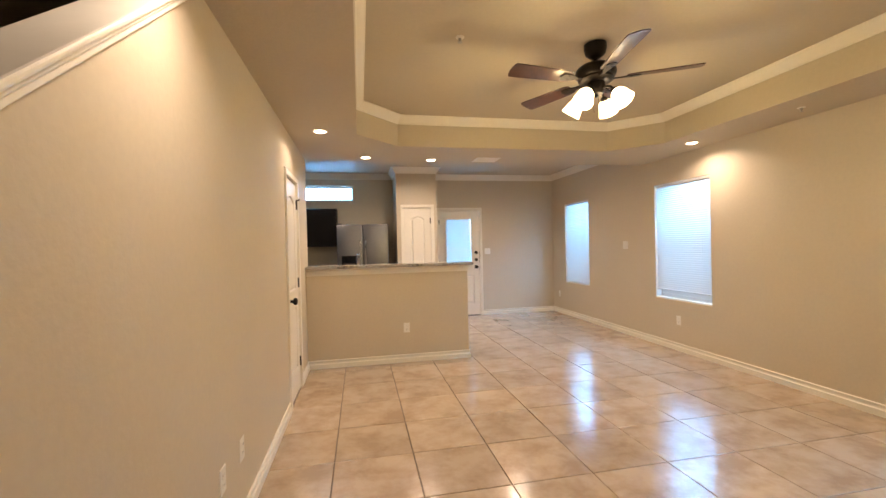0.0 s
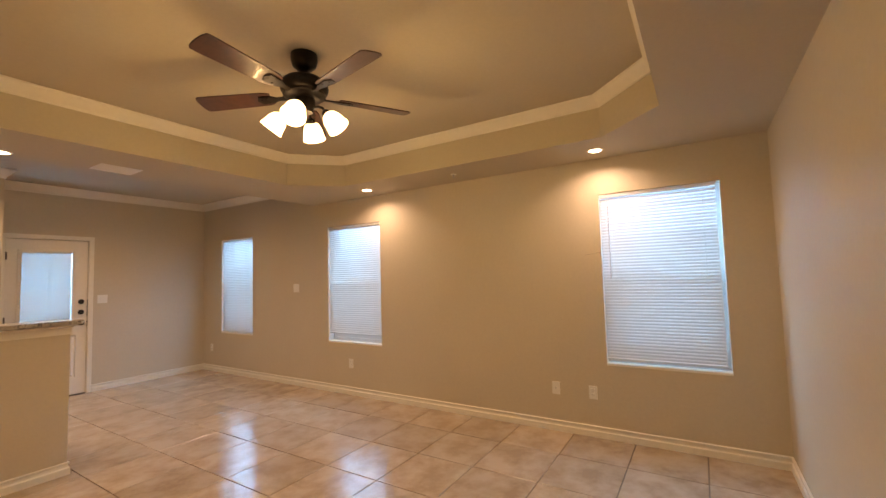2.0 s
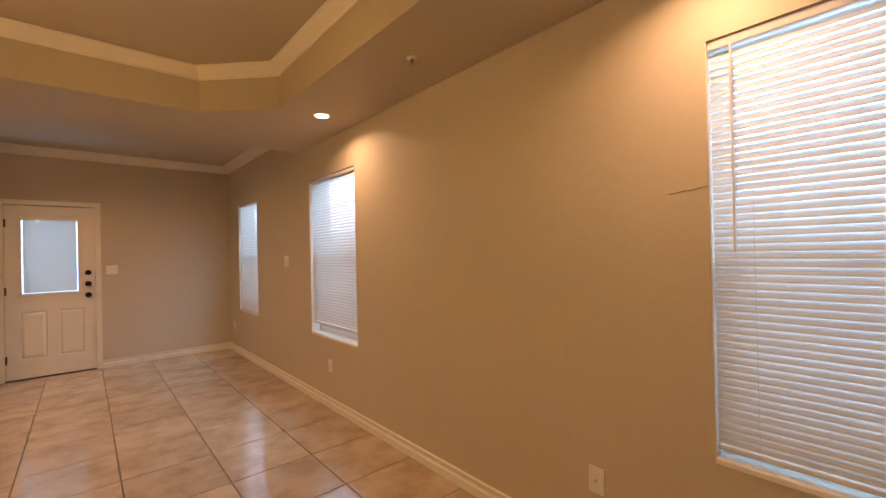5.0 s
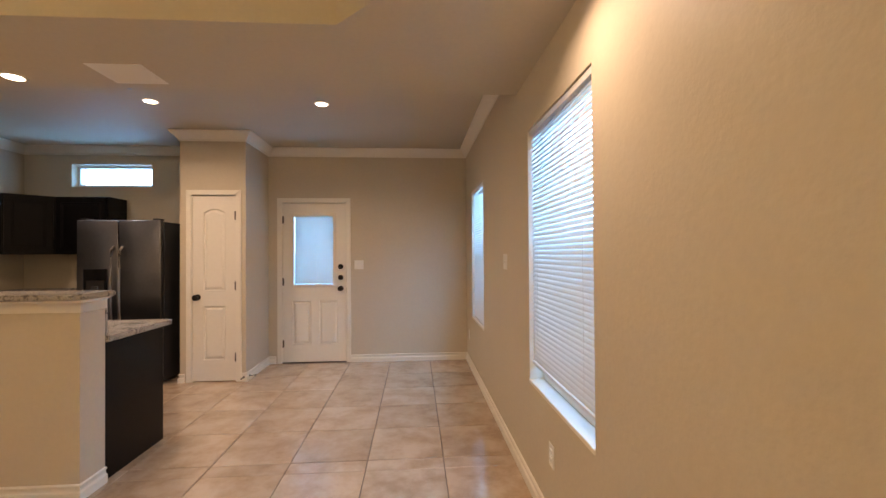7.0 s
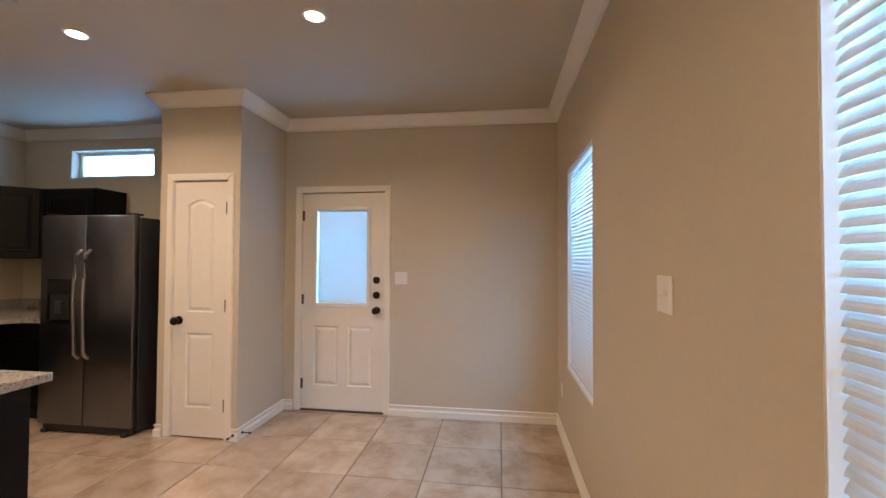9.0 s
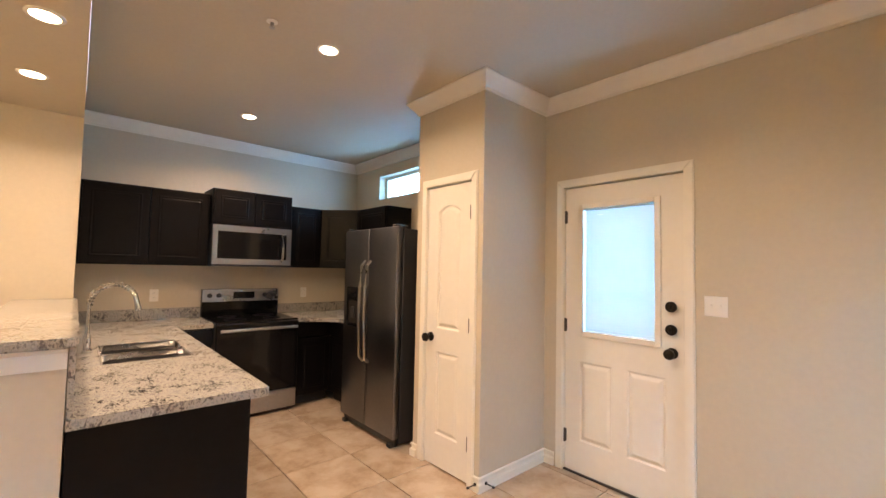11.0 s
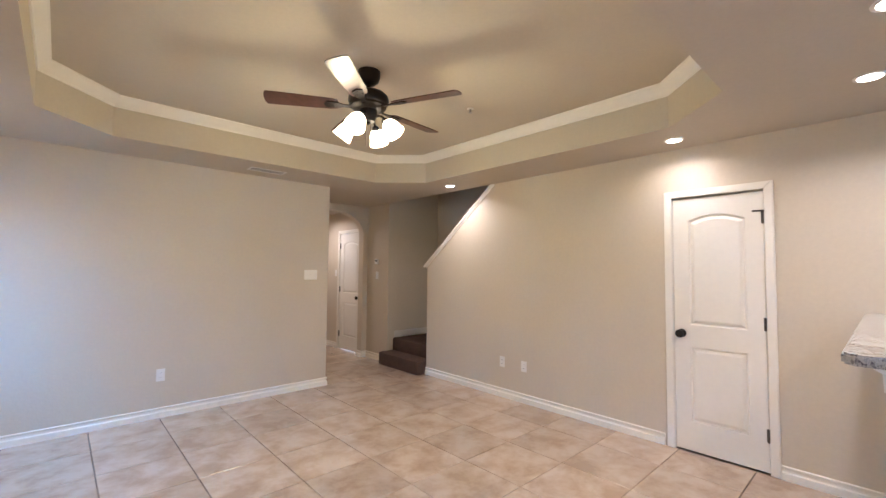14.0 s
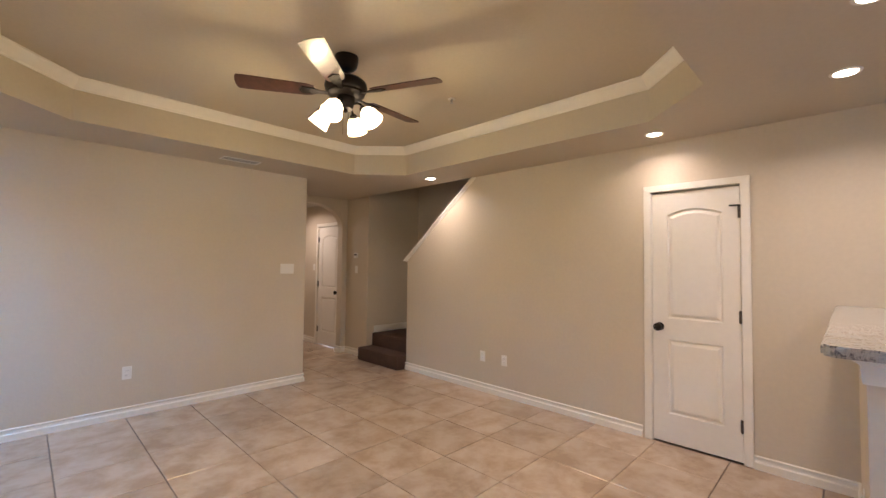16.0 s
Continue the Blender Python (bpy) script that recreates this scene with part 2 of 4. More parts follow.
def panel_wall(bm, axis, t0, t1, u, v, holes=()):
    """A wall slab between t0 and t1 on axis, over u x v, with rectangular holes (u0, u1, v0, v1)."""
    us = sorted({*u, *(h[0] for h in holes), *(h[1] for h in holes)})
    vs = sorted({*v, *(h[2] for h in holes), *(h[3] for h in holes)})
    us, vs = [a for a in us if u[0] <= a <= u[1]], [a for a in vs if v[0] <= a <= v[1]]

    def solid(i, j):
        if not (0 <= i < len(us) - 1 and 0 <= j < len(vs) - 1):
            return False
        a, b = (us[i] + us[i + 1]) / 2, (vs[j] + vs[j + 1]) / 2
        return not any(h[0] < a < h[1] and h[2] < b < h[3] for h in holes)

    made = {}

    def vert(t, a, b):
        key = (t, a, b)
        if key not in made:
            made[key] = bm.verts.new({"x": (t, a, b), "y": (a, t, b), "z": (a, b, t)}[axis])
        return made[key]

    for i in range(len(us) - 1):
        for j in range(len(vs) - 1):
            if not solid(i, j):
                continue
            a0, a1, b0, b1 = us[i], us[i + 1], vs[j], vs[j + 1]
            for t in (t0, t1):
                bm.faces.new([vert(t, a0, b0), vert(t, a1, b0), vert(t, a1, b1), vert(t, a0, b1)])
            for di, dj, e in ((-1, 0, ((a0, b0), (a0, b1))), (1, 0, ((a1, b0), (a1, b1))), (0, -1, ((a0, b0), (a1, b0))), (0, 1, ((a0, b1), (a1, b1)))):
                if not solid(i + di, j + dj):
                    bm.faces.new([vert(t0, *e[0]), vert(t1, *e[0]), vert(t1, *e[1]), vert(t0, *e[1])])
    return bm


def prism(bm, outline, z0, z1):
    """An upright prism over a floor outline."""
    lo = [bm.verts.new((x, y, z0)) for x, y in outline]
    hi = [bm.verts.new((x, y, z1)) for x, y in outline]
    bm.faces.new(lo[::-1])
    bm.faces.new(hi)
    for i in range(len(lo)):
        j = (i + 1) % len(lo)
        bm.faces.new([lo[i], lo[j], hi[j], hi[i]])
    return bm


def molding(bm, path, profile, closed=False):
    """Sweeps a profile of (out, up) along a level path of (x, y, z); out is to the left of the way walked. Corners are mitred."""
    pts = [Vector(p) for p in path]
    rings = []
    for i, p in enumerate(pts):
        a = pts[i - 1] if closed or i else None
        b = pts[(i + 1) % len(pts)] if closed or i < len(pts) - 1 else None
        d1 = (p - a).normalized() if a is not None else (b - p).normalized()
        d2 = (b - p).normalized() if b is not None else d1
        n1, n2 = Vector((-d1.y, d1.x, 0)), Vector((-d2.y, d2.x, 0))
        m = (n1 + n2) / (1 + n1.dot(n2))
        rings.append([bm.verts.new(p + m * o + Vector((0, 0, u))) for o, u in profile])
    for i in range(len(rings) if closed else len(rings) - 1):
        r, s = rings[i], rings[(i + 1) % len(rings)]
        for k in range(len(profile)):
            q = (k + 1) % len(profile)
            bm.faces.new([r[k], s[k], s[q], r[q]])
    if not closed:
        bm.faces.new(rings[0][::-1])
        bm.faces.new(rings[-1])
    return bm


def lathe(bm, profile, steps=24, m=None):
    """Turns a profile of (radius, height) round z."""
    m = m or Matrix()
    rings = []
    for r, z in profile:
        rings.append([bm.verts.new(m @ Vector((max(r, 1e-4) * math.cos(2 * math.pi * k / steps), max(r, 1e-4) * math.sin(2 * math.pi * k / steps), z))) for k in range(steps)])
    for a, b in zip(rings, rings[1:]):
        for k in range(steps):
            q = (k + 1) % steps
            bm.faces.new([a[k], a[q], b[q], b[k]])
    bm.faces.new(rings[0][::-1])
    bm.faces.new(rings[-1])
    return bm


def tube(bm, pts, radius, sides=10):
    """A round tube along points."""
    pts = [Vector(p) for p in pts]
    rings, up = [], Vector((0, 0, 1))
    for i, p in enumerate(pts):
        d = (pts[min(i + 1, len(pts) - 1)] - pts[max(i - 1, 0)]).normalized()
        side = d.cross(up) if abs(d.z) < 0.98 else d.cross(Vector((0, 1, 0)))
        side.normalize()
        other = side.cross(d)
        rings.append([bm.verts.new(p + radius * (math.cos(a) * side + math.sin(a) * other)) for a in (2 * math.pi * k / sides for k in range(sides))])
    for a, b in zip(rings, rings[1:]):
        for k in range(sides):
            q = (k + 1) % sides
            bm.faces.new([a[k], a[q], b[q], b[k]])
    bm.faces.new(rings[0][::-1])
    bm.faces.new(rings[-1])
    return bm


# ---------- the shell ----------
WX, EX, SY, NY, KX = -0.49, 4.03, 0.20, 7.88, -1.48
MID = 5.14
T = 0.13
bm = panel_wall(bmesh.new(), "z", -0.16, -0.009, (KX - T, EX + T), (-3.2, NY + T))
structure("floor", bm, GROUT, "grey-brown grout bed under the floor tiles", "floor")

# east wall with its three windows
WINDOWS = [(6.51, 7.35), (3.964, 4.87), (0.515, 1.422)]
W_LO, W_HI = 0.63, 2.13
structure("wall_east", panel_wall(bmesh.new(), "x", EX, EX + 0.16, (SY - T, NY + T), (-0.16, 2.95), [(a, b, W_LO, W_HI) for a, b in WINDOWS]), PAINT,
          "beige painted textured wall with three windows", "wall")
# north wall with the patio door and the transom
PD = (1.642, 2.453)
structure("wall_north", panel_wall(bmesh.new(), "y", NY, NY + 0.16, (KX - T, EX), (-0.16, 2.95), [(PD[0] - 0.02, PD[1] + 0.02, -0.02, 2.086), (-0.925, 0.035, 2.268, 2.55)]),
          PAINT, "beige painted wall with the patio door", "wall")
# kitchen west wall
structure("wall_kitchen_west", panel_wall(bmesh.new(), "x", KX - T, KX, (MID - T, NY), (-0.16, 2.95)), PAINT, "beige painted kitchen wall", "wall")
structure("wall_kitchen_south", panel_wall(bmesh.new(), "y", MID - T, MID, (KX, WX - T), (-0.16, 2.95)), PAINT, "beige painted kitchen return wall", "wall")
# south wall of the living room
SX = 0.80
structure("wall_south", panel_wall(bmesh.new(), "y", SY - T, SY, (SX, EX), (-0.16, 2.60)), PAINT, "beige painted living room wall", "wall")

# west wall: the stair side, with sloping top, and the closet under it
CD = (3.735, 4.347)
S0, S1, SZ0, SZ1 = 0.60, 1.80, 1.485, LOW
bm = bmesh.new()
panel_wall(bm, "x", WX - T, WX, (S1, MID), (-0.16, 2.60), [(CD[0] - 0.02, CD[1] + 0.02, -0.02, 2.058)])
for a, b in ((WX - T, WX),):
    pts = [(S0, -0.16), (S1, -0.16), (S1, SZ1), (S0, SZ0)]
    lo = [bm.verts.new((a, y, z)) for y, z in pts]
    hi = [bm.verts.new((b, y, z)) for y, z in pts]
    bm.faces.new(lo)
    bm.faces.new(hi[::-1])
    for i in range(4):
        j = (i + 1) % 4
        bm.faces.new([lo[i], lo[j], hi[j], hi[i]])
structure("wall_west", bm, PAINT, "beige painted stair wall with a sloping top", "wall")

# hall: west wall pieces, arch wall, far walls
HY, AY = -3.0, -0.92
HD = (-1.83, -1.12)
bm = panel_wall(bmesh.new(), "x", WX - T, WX, (HY, -0.33), (-0.16, 2.60), [(HD[0] - 0.02, HD[1] + 0.02, -0.02, 2.075)])
structure("wall_hall_west", bm, PAINT, "beige painted hall wall beside the stairs", "wall")
structure("wall_hall_east", panel_wall(bmesh.new(), "x", SX, SX + T, (HY, SY - T), (-0.16, 2.60)), PAINT, "beige painted hall wall", "wall")
structure("wall_hall_end", panel_wall(bmesh.new(), "y", HY - T, HY, (WX - T, SX + T), (-0.16, 2.60)), PAINT, "beige painted end wall of the hall", "wall")


def arch_wall():
    bm = bmesh.new()
    x0, x1, a0, a1, spring, rise = WX + 0.001, SX - 0.001, -0.40, 0.66, 1.99, 0.36
    n = 20
    arc = [((a0 + a1) / 2 - (a1 - a0) / 2 * math.cos(math.pi * k / n), spring + rise * math.sin(math.pi * k / n)) for k in range(n + 1)]
    top = 2.55
    box(bm, x0, a0, AY - T, AY, -0.1, top)
    box(bm, a1, x1, AY - T, AY, -0.1, top)
    for (xa, za), (xb, zb) in zip(arc, arc[1:]):
        v = [bm.verts.new(p) for p in ((xa, AY, za), (xb, AY, zb), (xb, AY, top), (xa, AY, top), (xa, AY - T, za), (xb, AY - T, zb), (xb, AY - T, top), (xa, AY - T, top))]
        for q in ((0, 1, 2, 3), (7, 6, 5, 4), (1, 0, 4, 5)):
            bm.faces.new([v[i] for i in q])
    bmesh.ops.remove_doubles(bm, verts=bm.verts, dist=1e-5)
    return bm


structure("wall_arch", arch_wall(), PAINT, "beige painted wall with an arched opening", "wall")

# stairwell walls, taller than the room
WELL = -1.52
structure("wall_stair_west", panel_wall(bmesh.new(), "x", WELL - T, WELL, (-0.33 - T, MID - T), (-0.16, 5.2)), PAINT, "beige painted stairwell wall", "wall")
structure("wall_stair_south", panel_wall(bmesh.new(), "y", -0.33 - T, -0.33, (WELL, WX - T), (-0.16, 5.2)), PAINT, "beige painted stairwell end wall", "wall")
structure("wall_stair_upper", panel_wall(bmesh.new(), "x", WX - T, WX - 0.004, (-0.33, MID - T), (2.601, 5.2)), PAINT, "beige painted upper stairwell wall", "wall")
structure("wall_stair_north", panel_wall(bmesh.new(), "y", MID - T - 0.12, MID - T - 0.004, (WELL, WX - T), (2.4, 5.2)), PAINT, "beige painted upper landing wall", "wall")
structure("ceiling_stair", panel_wall(bmesh.new(), "z", 5.2, 5.3, (WELL - T, WX), (-0.33 - T, MID)), CEILING, "beige painted stairwell ceiling", "ceiling")


# ceilings: a low one with an eight-sided tray, and the higher kitchen one
TX0, TX1, TY0, TY1, CH = 0.125, 3.42, 0.84, 4.345, 0.425
OCT = [(TX0, TY0 + CH), (TX0 + CH, TY0), (TX1 - CH, TY0), (TX1, TY0 + CH), (TX1, TY1 - CH), (TX1 - CH, TY1), (TX0 + CH, TY1), (TX0, TY1 - CH)]


def tray_ceiling():
    bm = bmesh.new()
    z = LOW
    o = [bm.verts.new((x, y, z)) for x, y in OCT]
    c = [bm.verts.new((x, y, z)) for x, y in ((WX, SY), (EX, SY), (EX, MID), (WX, MID))]
    top = [bm.verts.new((x, y, HIGH)) for x, y in OCT]
    quads = [(c[0], c[1], o[2], o[1]), (c[1], c[2], o[4], o[3]), (c[2], c[3], o[6], o[5]), (c[3], c[0], o[0], o[7]),
             (c[0], o[1], o[0]), (c[1], o[3], o[2]), (c[2], o[5], o[4]), (c[3], o[7], o[6])]
    for q in quads:
        bm.faces.new(q)
    for i in range(8):
        j = (i + 1) % 8
        bm.faces.new([o[i], o[j], top[j], top[i]])
    bm.faces.new(top)
    # beam face towards the kitchen, and the roof of the slab
    c2 = [bm.verts.new((x, MID, HIGH + 0.05)) for x in (EX, WX)]
    bm.faces.new([c[2], c2[0], c2[1], c[3]])
    r = [bm.verts.new((x, y, HIGH + 0.05)) for x, y in ((WX, SY), (EX, SY))]
    bm.faces.new([r[0], r[1], c2[0], c2[1]])
    bm.faces.new([c[0], c[1], r[1], r[0]])
    bm.faces.new([c[1], c[2], c2[0], r[1]])
    bm.faces.new([c[3], c[0], r[0], c2[1]])
    return bm


structure("ceiling_living", tray_ceiling(), CEILING, "beige painted tray ceiling with an eight-sided recess", "ceiling")
structure("ceiling_kitchen", panel_wall(bmesh.new(), "z", HIGH, HIGH + 0.12, (KX - T, EX + 0.16), (MID + 0.001, NY + 0.16)), CEILING, "beige painted kitchen ceiling", "ceiling")
structure("ceiling_hall", panel_wall(bmesh.new(), "z", LOW, LOW + 0.12, (WX, SX + T), (HY - T, SY - 0.001)), CEILING, "beige painted hall ceiling", "ceiling")

# pantry block
PX0, PX1, PY = 0.765, 1.47, 7.165
PDR = (0.895, 1.363)
bm = panel_wall(bmesh.new(), "y", PY, PY + 0.11, (PX0, PX1), (-0.1, HIGH), [(PDR[0] - 0.02, PDR[1] + 0.02, -0.02, 2.08)])
panel_wall(bm, "x", PX0, PX0 + 0.11, (PY + 0.11, NY), (-0.1, HIGH))
panel_wall(bm, "x", PX1 - 0.11, PX1, (PY + 0.11, NY), (-0.1, HIGH))
structure("wall_pantry", bm, PAINT, "beige painted pantry closet walls", "wall")

# half wall under the bar
HWY0, HWY1, HWX = 4.945, MID - 0.002, 1.425
structure("wall_half", panel_wall(bmesh.new(), "y", HWY0, HWY1, (WX, HWX), (-0.1, 1.15)), PAINT, "beige painted half wall under the bar top", "wall")

# ---------- trim ----------
BASE = [(0, 0), (0.017, 0), (0.017, 0.048), (0.014, 0.053), (0.007, 0.057), (0.005, 0.066), (0.006, 0.078), (0.013, 0.083), (0.014, 0.091), (0.009, 0.096), (0, 0.096)]


def baseboard(*path):
    structure("baseboard", molding(bmesh.new(), [(x, y, 0.0) for x, y in path], BASE), TRIM, "cream painted wooden baseboard", "baseboard")


CAS = 0.057
baseboard((SX, HY + 0.2), (SX, SY), (EX, SY), (EX, NY), (PD[1] + CAS + 0.006, NY))
baseboard((PD[0] - CAS - 0.022, NY), (PX1, NY), (PX1, PY), (PDR[1] + CAS + 0.006, PY))
baseboard((PDR[0] - CAS - 0.022, PY), (PX0, PY), (PX0, PY + 0.08))
baseboard((HWX, HWY1), (HWX, HWY0), (WX, HWY0), (WX, CD[1] + CAS + 0.006))
baseboard((WX, CD[0] - CAS - 0.022), (WX, S0), (WX - T, S0))
baseboard((WX, -0.33), (WX, AY), (-0.40, AY), (-0.40, AY - T), (WX, AY - T), (WX, HD[1] + CAS + 0.006))
baseboard((WX, HD[0] - CAS - 0.022), (WX, HY), (SX, HY))

CROWN = [(0, 0), (0, -0.105), (0.012, -0.105), (0.016, -0.088), (0.040, -0.060), (0.066, -0.030), (0.078, -0.018), (0.084, -0.012), (0.084, 0)]
structure("crown_molding_kitchen", molding(bmesh.new(), [(EX, MID, HIGH), (EX, NY, HIGH), (PX1, NY, HIGH), (PX1, PY, HIGH), (PX0, PY, HIGH), (PX0, NY, HIGH), (KX, NY, HIGH), (KX, MID, HIGH)], CROWN), TRIM,
          "cream painted crown molding round the kitchen ceiling", "crown molding")
TRAY_CROWN = [(0, 0), (0, -0.085), (0.010, -0.085), (0.014, -0.072), (0.040, -0.045), (0.060, -0.020), (0.070, -0.012), (0.070, 0)]
structure("crown_molding_tray", molding(bmesh.new(), [(x, y, HIGH) for x, y in OCT], TRAY_CROWN, True), TRIM, "cream painted crown molding inside the tray ceiling", "crown molding")


# ---------- doors ----------
RIDGE = [(0, -0.001), (0.007, 0.0028), (0.012, 0.003), (0.018, 0.001), (0.026, -0.001)]
UPRIGHT = pose(0, 0, 0, 90)


def raised_outline(outline, field=0.03):
    """A moulded ring and a raised field on the front face of a leaf; the outline is (x, z), counter-clockwise."""
    bm = molding(bmesh.new(), [(x, z, 0) for x, z in outline], RIDGE, True)
    cx, cz = sum(p[0] for p in outline) / len(outline), sum(p[1] for p in outline) / len(outline)
    x0, x1 = min(p[0] for p in outline), max(p[0] for p in outline)
    z0, z1 = min(p[1] for p in outline), max(p[1] for p in outline)
    fx, fz = 1 - 2 * field / (x1 - x0), 1 - 2 * field / (z1 - z0)
    lo = [bm.verts.new((cx + (x - cx) * fx, cz + (z - cz) * fz, 0)) for x, z in outline]
    gx, gz = fx - 0.024 / (x1 - x0), fz - 0.024 / (z1 - z0)
    hi = [bm.verts.new((cx + (x - cx) * gx, cz + (z - cz) * gz, 0.0035)) for x, z in outline]
    for i in range(len(lo)):
        j = (i + 1) % len(lo)
        bm.faces.new([lo[i], lo[j], hi[j], hi[i]])
    bm.faces.new(hi)
    bmesh.ops.transform(bm, matrix=UPRIGHT, verts=bm.verts)
    return bm


def inset(outline, d):
    """The outline drawn in by d on every side."""
    xs, zs = [p[0] for p in outline], [p[1] for p in outline]
    cx, cz = (min(xs) + max(xs)) / 2, (min(zs) + max(zs)) / 2
    fx, fz = 1 - 2 * d / (max(xs) - min(xs)), 1 - 2 * d / (max(zs) - min(zs))
    return [(cx + (x - cx) * fx, cz + (z - cz) * fz) for x, z in outline]


def groove_panel(outline):
    """A moulded groove round a flat field, sunk in the front of a leaf; the outline is (x, z)."""
    bm = bmesh.new()
    steps = ((0, 0.0), (0.003, -0.002), (0.009, -0.0125), (0.017, -0.013), (0.036, -0.002), (0.043, -0.0005))
    loops = [[bm.verts.new((x, z, h)) for x, z in inset(outline, d)] for d, h in steps]
    n = len(outline)
    for lo, hi in zip(loops, loops[1:]):
        for i in range(n):
            bm.faces.new([lo[i], lo[(i + 1) % n], hi[(i + 1) % n], hi[i]])
    bm.faces.new(loops[-1])
    bmesh.ops.transform(bm, matrix=UPRIGHT, verts=bm.verts)
    return bm


def leaf_skin(bm, x0, x1, z0, z1, holes, y):
    """The front of a leaf, cut out for its panels, 17 mm thick at the rim."""
    edges, rims = [], []
    for loop in [[(x0, z0), (x1, z0), (x1, z1), (x0, z1)]] + holes:
        vs = [bm.verts.new((x, y, z)) for x, z in loop]
        edges += [bm.edges.new((a, b)) for a, b in zip(vs, vs[1:] + vs[:1])]
        rims.append(vs)
    bmesh.ops.triangle_fill(bm, use_beauty=True, edges=edges, normal=(0, -1, 0))
    rim = rims[0]
    back = [bm.verts.new((v.co.x, y + 0.017, v.co.z)) for v in rim]
    for i in range(4):
        j = (i + 1) % 4
        bm.faces.new([rim[i], rim[j], back[j], back[i]])
    return bm


def rect_outline(x0, x1, z0, z1, arch=0.0):
    out = [(x0, z0), (x1, z0), (x1, z1)]
    if arch:
        n = 12
        for k in range(1, n):
            s = k / n
            out.append((x1 + (x0 - x1) * s, z1 + arch * 4 * s * (1 - s)))
    return out + [(x0, z1)]


def hinge(parent, x, z, y=-0.004):
    bm = boxes((x - 0.012, x + 0.012, y - 0.003, y + 0.004, z - 0.045, z + 0.045))
    lathe(bm, [(0.007, -0.048), (0.007, 0.048)], 10, Matrix.Translation((x, y - 0.008, z)))
    part("hinge", bm, HINGE, parent, "dark bronze hinge")


def knob(parent, x, z, y=0.0):
    rose = part("knob", lathe(bmesh.new(), [(0.034, 0), (0.034, 0.006), (0.014, 0.012), (0.012, 0.032), (0.020, 0.038), (0.030, 0.046), (0.033, 0.056), (0.030, 0.066), (0.018, 0.073), (0.0, 0.075)], 24,
                              Matrix.Translation((x, y, z)) @ pose(0, 0, 0, 90)), BLACK, parent, "dark bronze round door knob", True)
    return rose


def deadbolt(parent, x, z):
    lock = part("deadbolt", lathe(bmesh.new(), [(0.033, 0), (0.033, 0.012), (0.028, 0.018), (0.0, 0.02)], 24, Matrix.Translation((x, 0, z)) @ pose(0, 0, 0, 90)), BLACK, parent, "dark bronze deadbolt", True)
    part("thumb_turn", boxes((x - 0.006, x + 0.006, -0.034, -0.018, z - 0.018, z + 0.018), bevel=0.003), BLACK, lock)


def casing(parent, w, h, wall):
    """Jambs and mitred casing round an opening of w x h; the wall's face lies at local y = wall."""
    prof_w = CAS
    for name, outline in (("casing_side", [(-0.004 - prof_w, 0), (-0.004, 0), (-0.004, h + 0.006), (-0.004 - prof_w, h + 0.006 + prof_w)]),
                          ("casing_side", [(w + 0.004, 0), (w + 0.004 + prof_w, 0), (w + 0.004 + prof_w, h + 0.006 + prof_w), (w + 0.004, h + 0.006)]),
                          ("casing_head", [(-0.004, h + 0.006), (w + 0.004, h + 0.006), (w + 0.004 + prof_w, h + 0.006 + prof_w), (-0.004 - prof_w, h + 0.006 + prof_w)])):
        bm = prism(bmesh.new(), outline, 0.0, 0.017)
        edges = [e for e in bm.edges if all(v.co.z > 0.01 for v in e.verts)]
        bmesh.ops.bevel(bm, geom=edges, offset=0.006, segments=2, affect="EDGES")
        bmesh.ops.transform(bm, matrix=Matrix.Translation((0, wall, 0)) @ UPRIGHT, verts=bm.verts)
        part(name, bm, TRIM, parent)
    d = 0.12
    part("jamb", boxes((-0.0195, -0.0005, wall + 0.001, wall + d, 0, h + 0.004), (w + 0.0005, w + 0.0195, wall + 0.001, wall + d, 0, h + 0.004),
                       (-0.0195, w + 0.0195, wall + 0.001, wall + d, h + 0.006, h + 0.0195)), TRIM, parent)
    part("door_stop", boxes((-0.004, 0.008, wall + 0.05, wall + 0.08, 0, h), (w - 0.008, w + 0.004, wall + 0.05, wall + 0.08, 0, h), (0.008, w - 0.008, wall + 0.058, wall + 0.08, h - 0.03, h + 0.006)), TRIM, parent)


def panel_door(name, m, w, h, knob_x, hinge_x, label):
    """A moulded two-panel door with an arched top panel, hung flush with its wall."""
    d = tagged(new(name), label, "door", kind="structure")
    d.matrix_world = m
    y = 0.006
    s = 0.115
    shapes = (("upper_panel", rect_outline(s, w - s, 1.005, h - 0.19, 0.045)), ("lower_panel", rect_outline(s, w - s, 0.24, 0.835)))
    bm = boxes((0.002, w - 0.002, y + 0.0165, y + 0.036, 0.012, h - 0.006))
    part("leaf", leaf_skin(bm, 0.002, w - 0.002, 0.012, h - 0.006, [o for _, o in shapes], y), DOOR, d)
    for name2, outline in shapes:
        bm = groove_panel(outline)
        bmesh.ops.translate(bm, vec=(0, y, 0), verts=bm.verts)
        part(name2, bm, DOOR, d)
    for z in (0.27, 1.06, 1.84):
        hinge(d, hinge_x, z, y)
    knob(d, knob_x, 0.935, y)
    casing(d, w, h, 0.0)
    return d


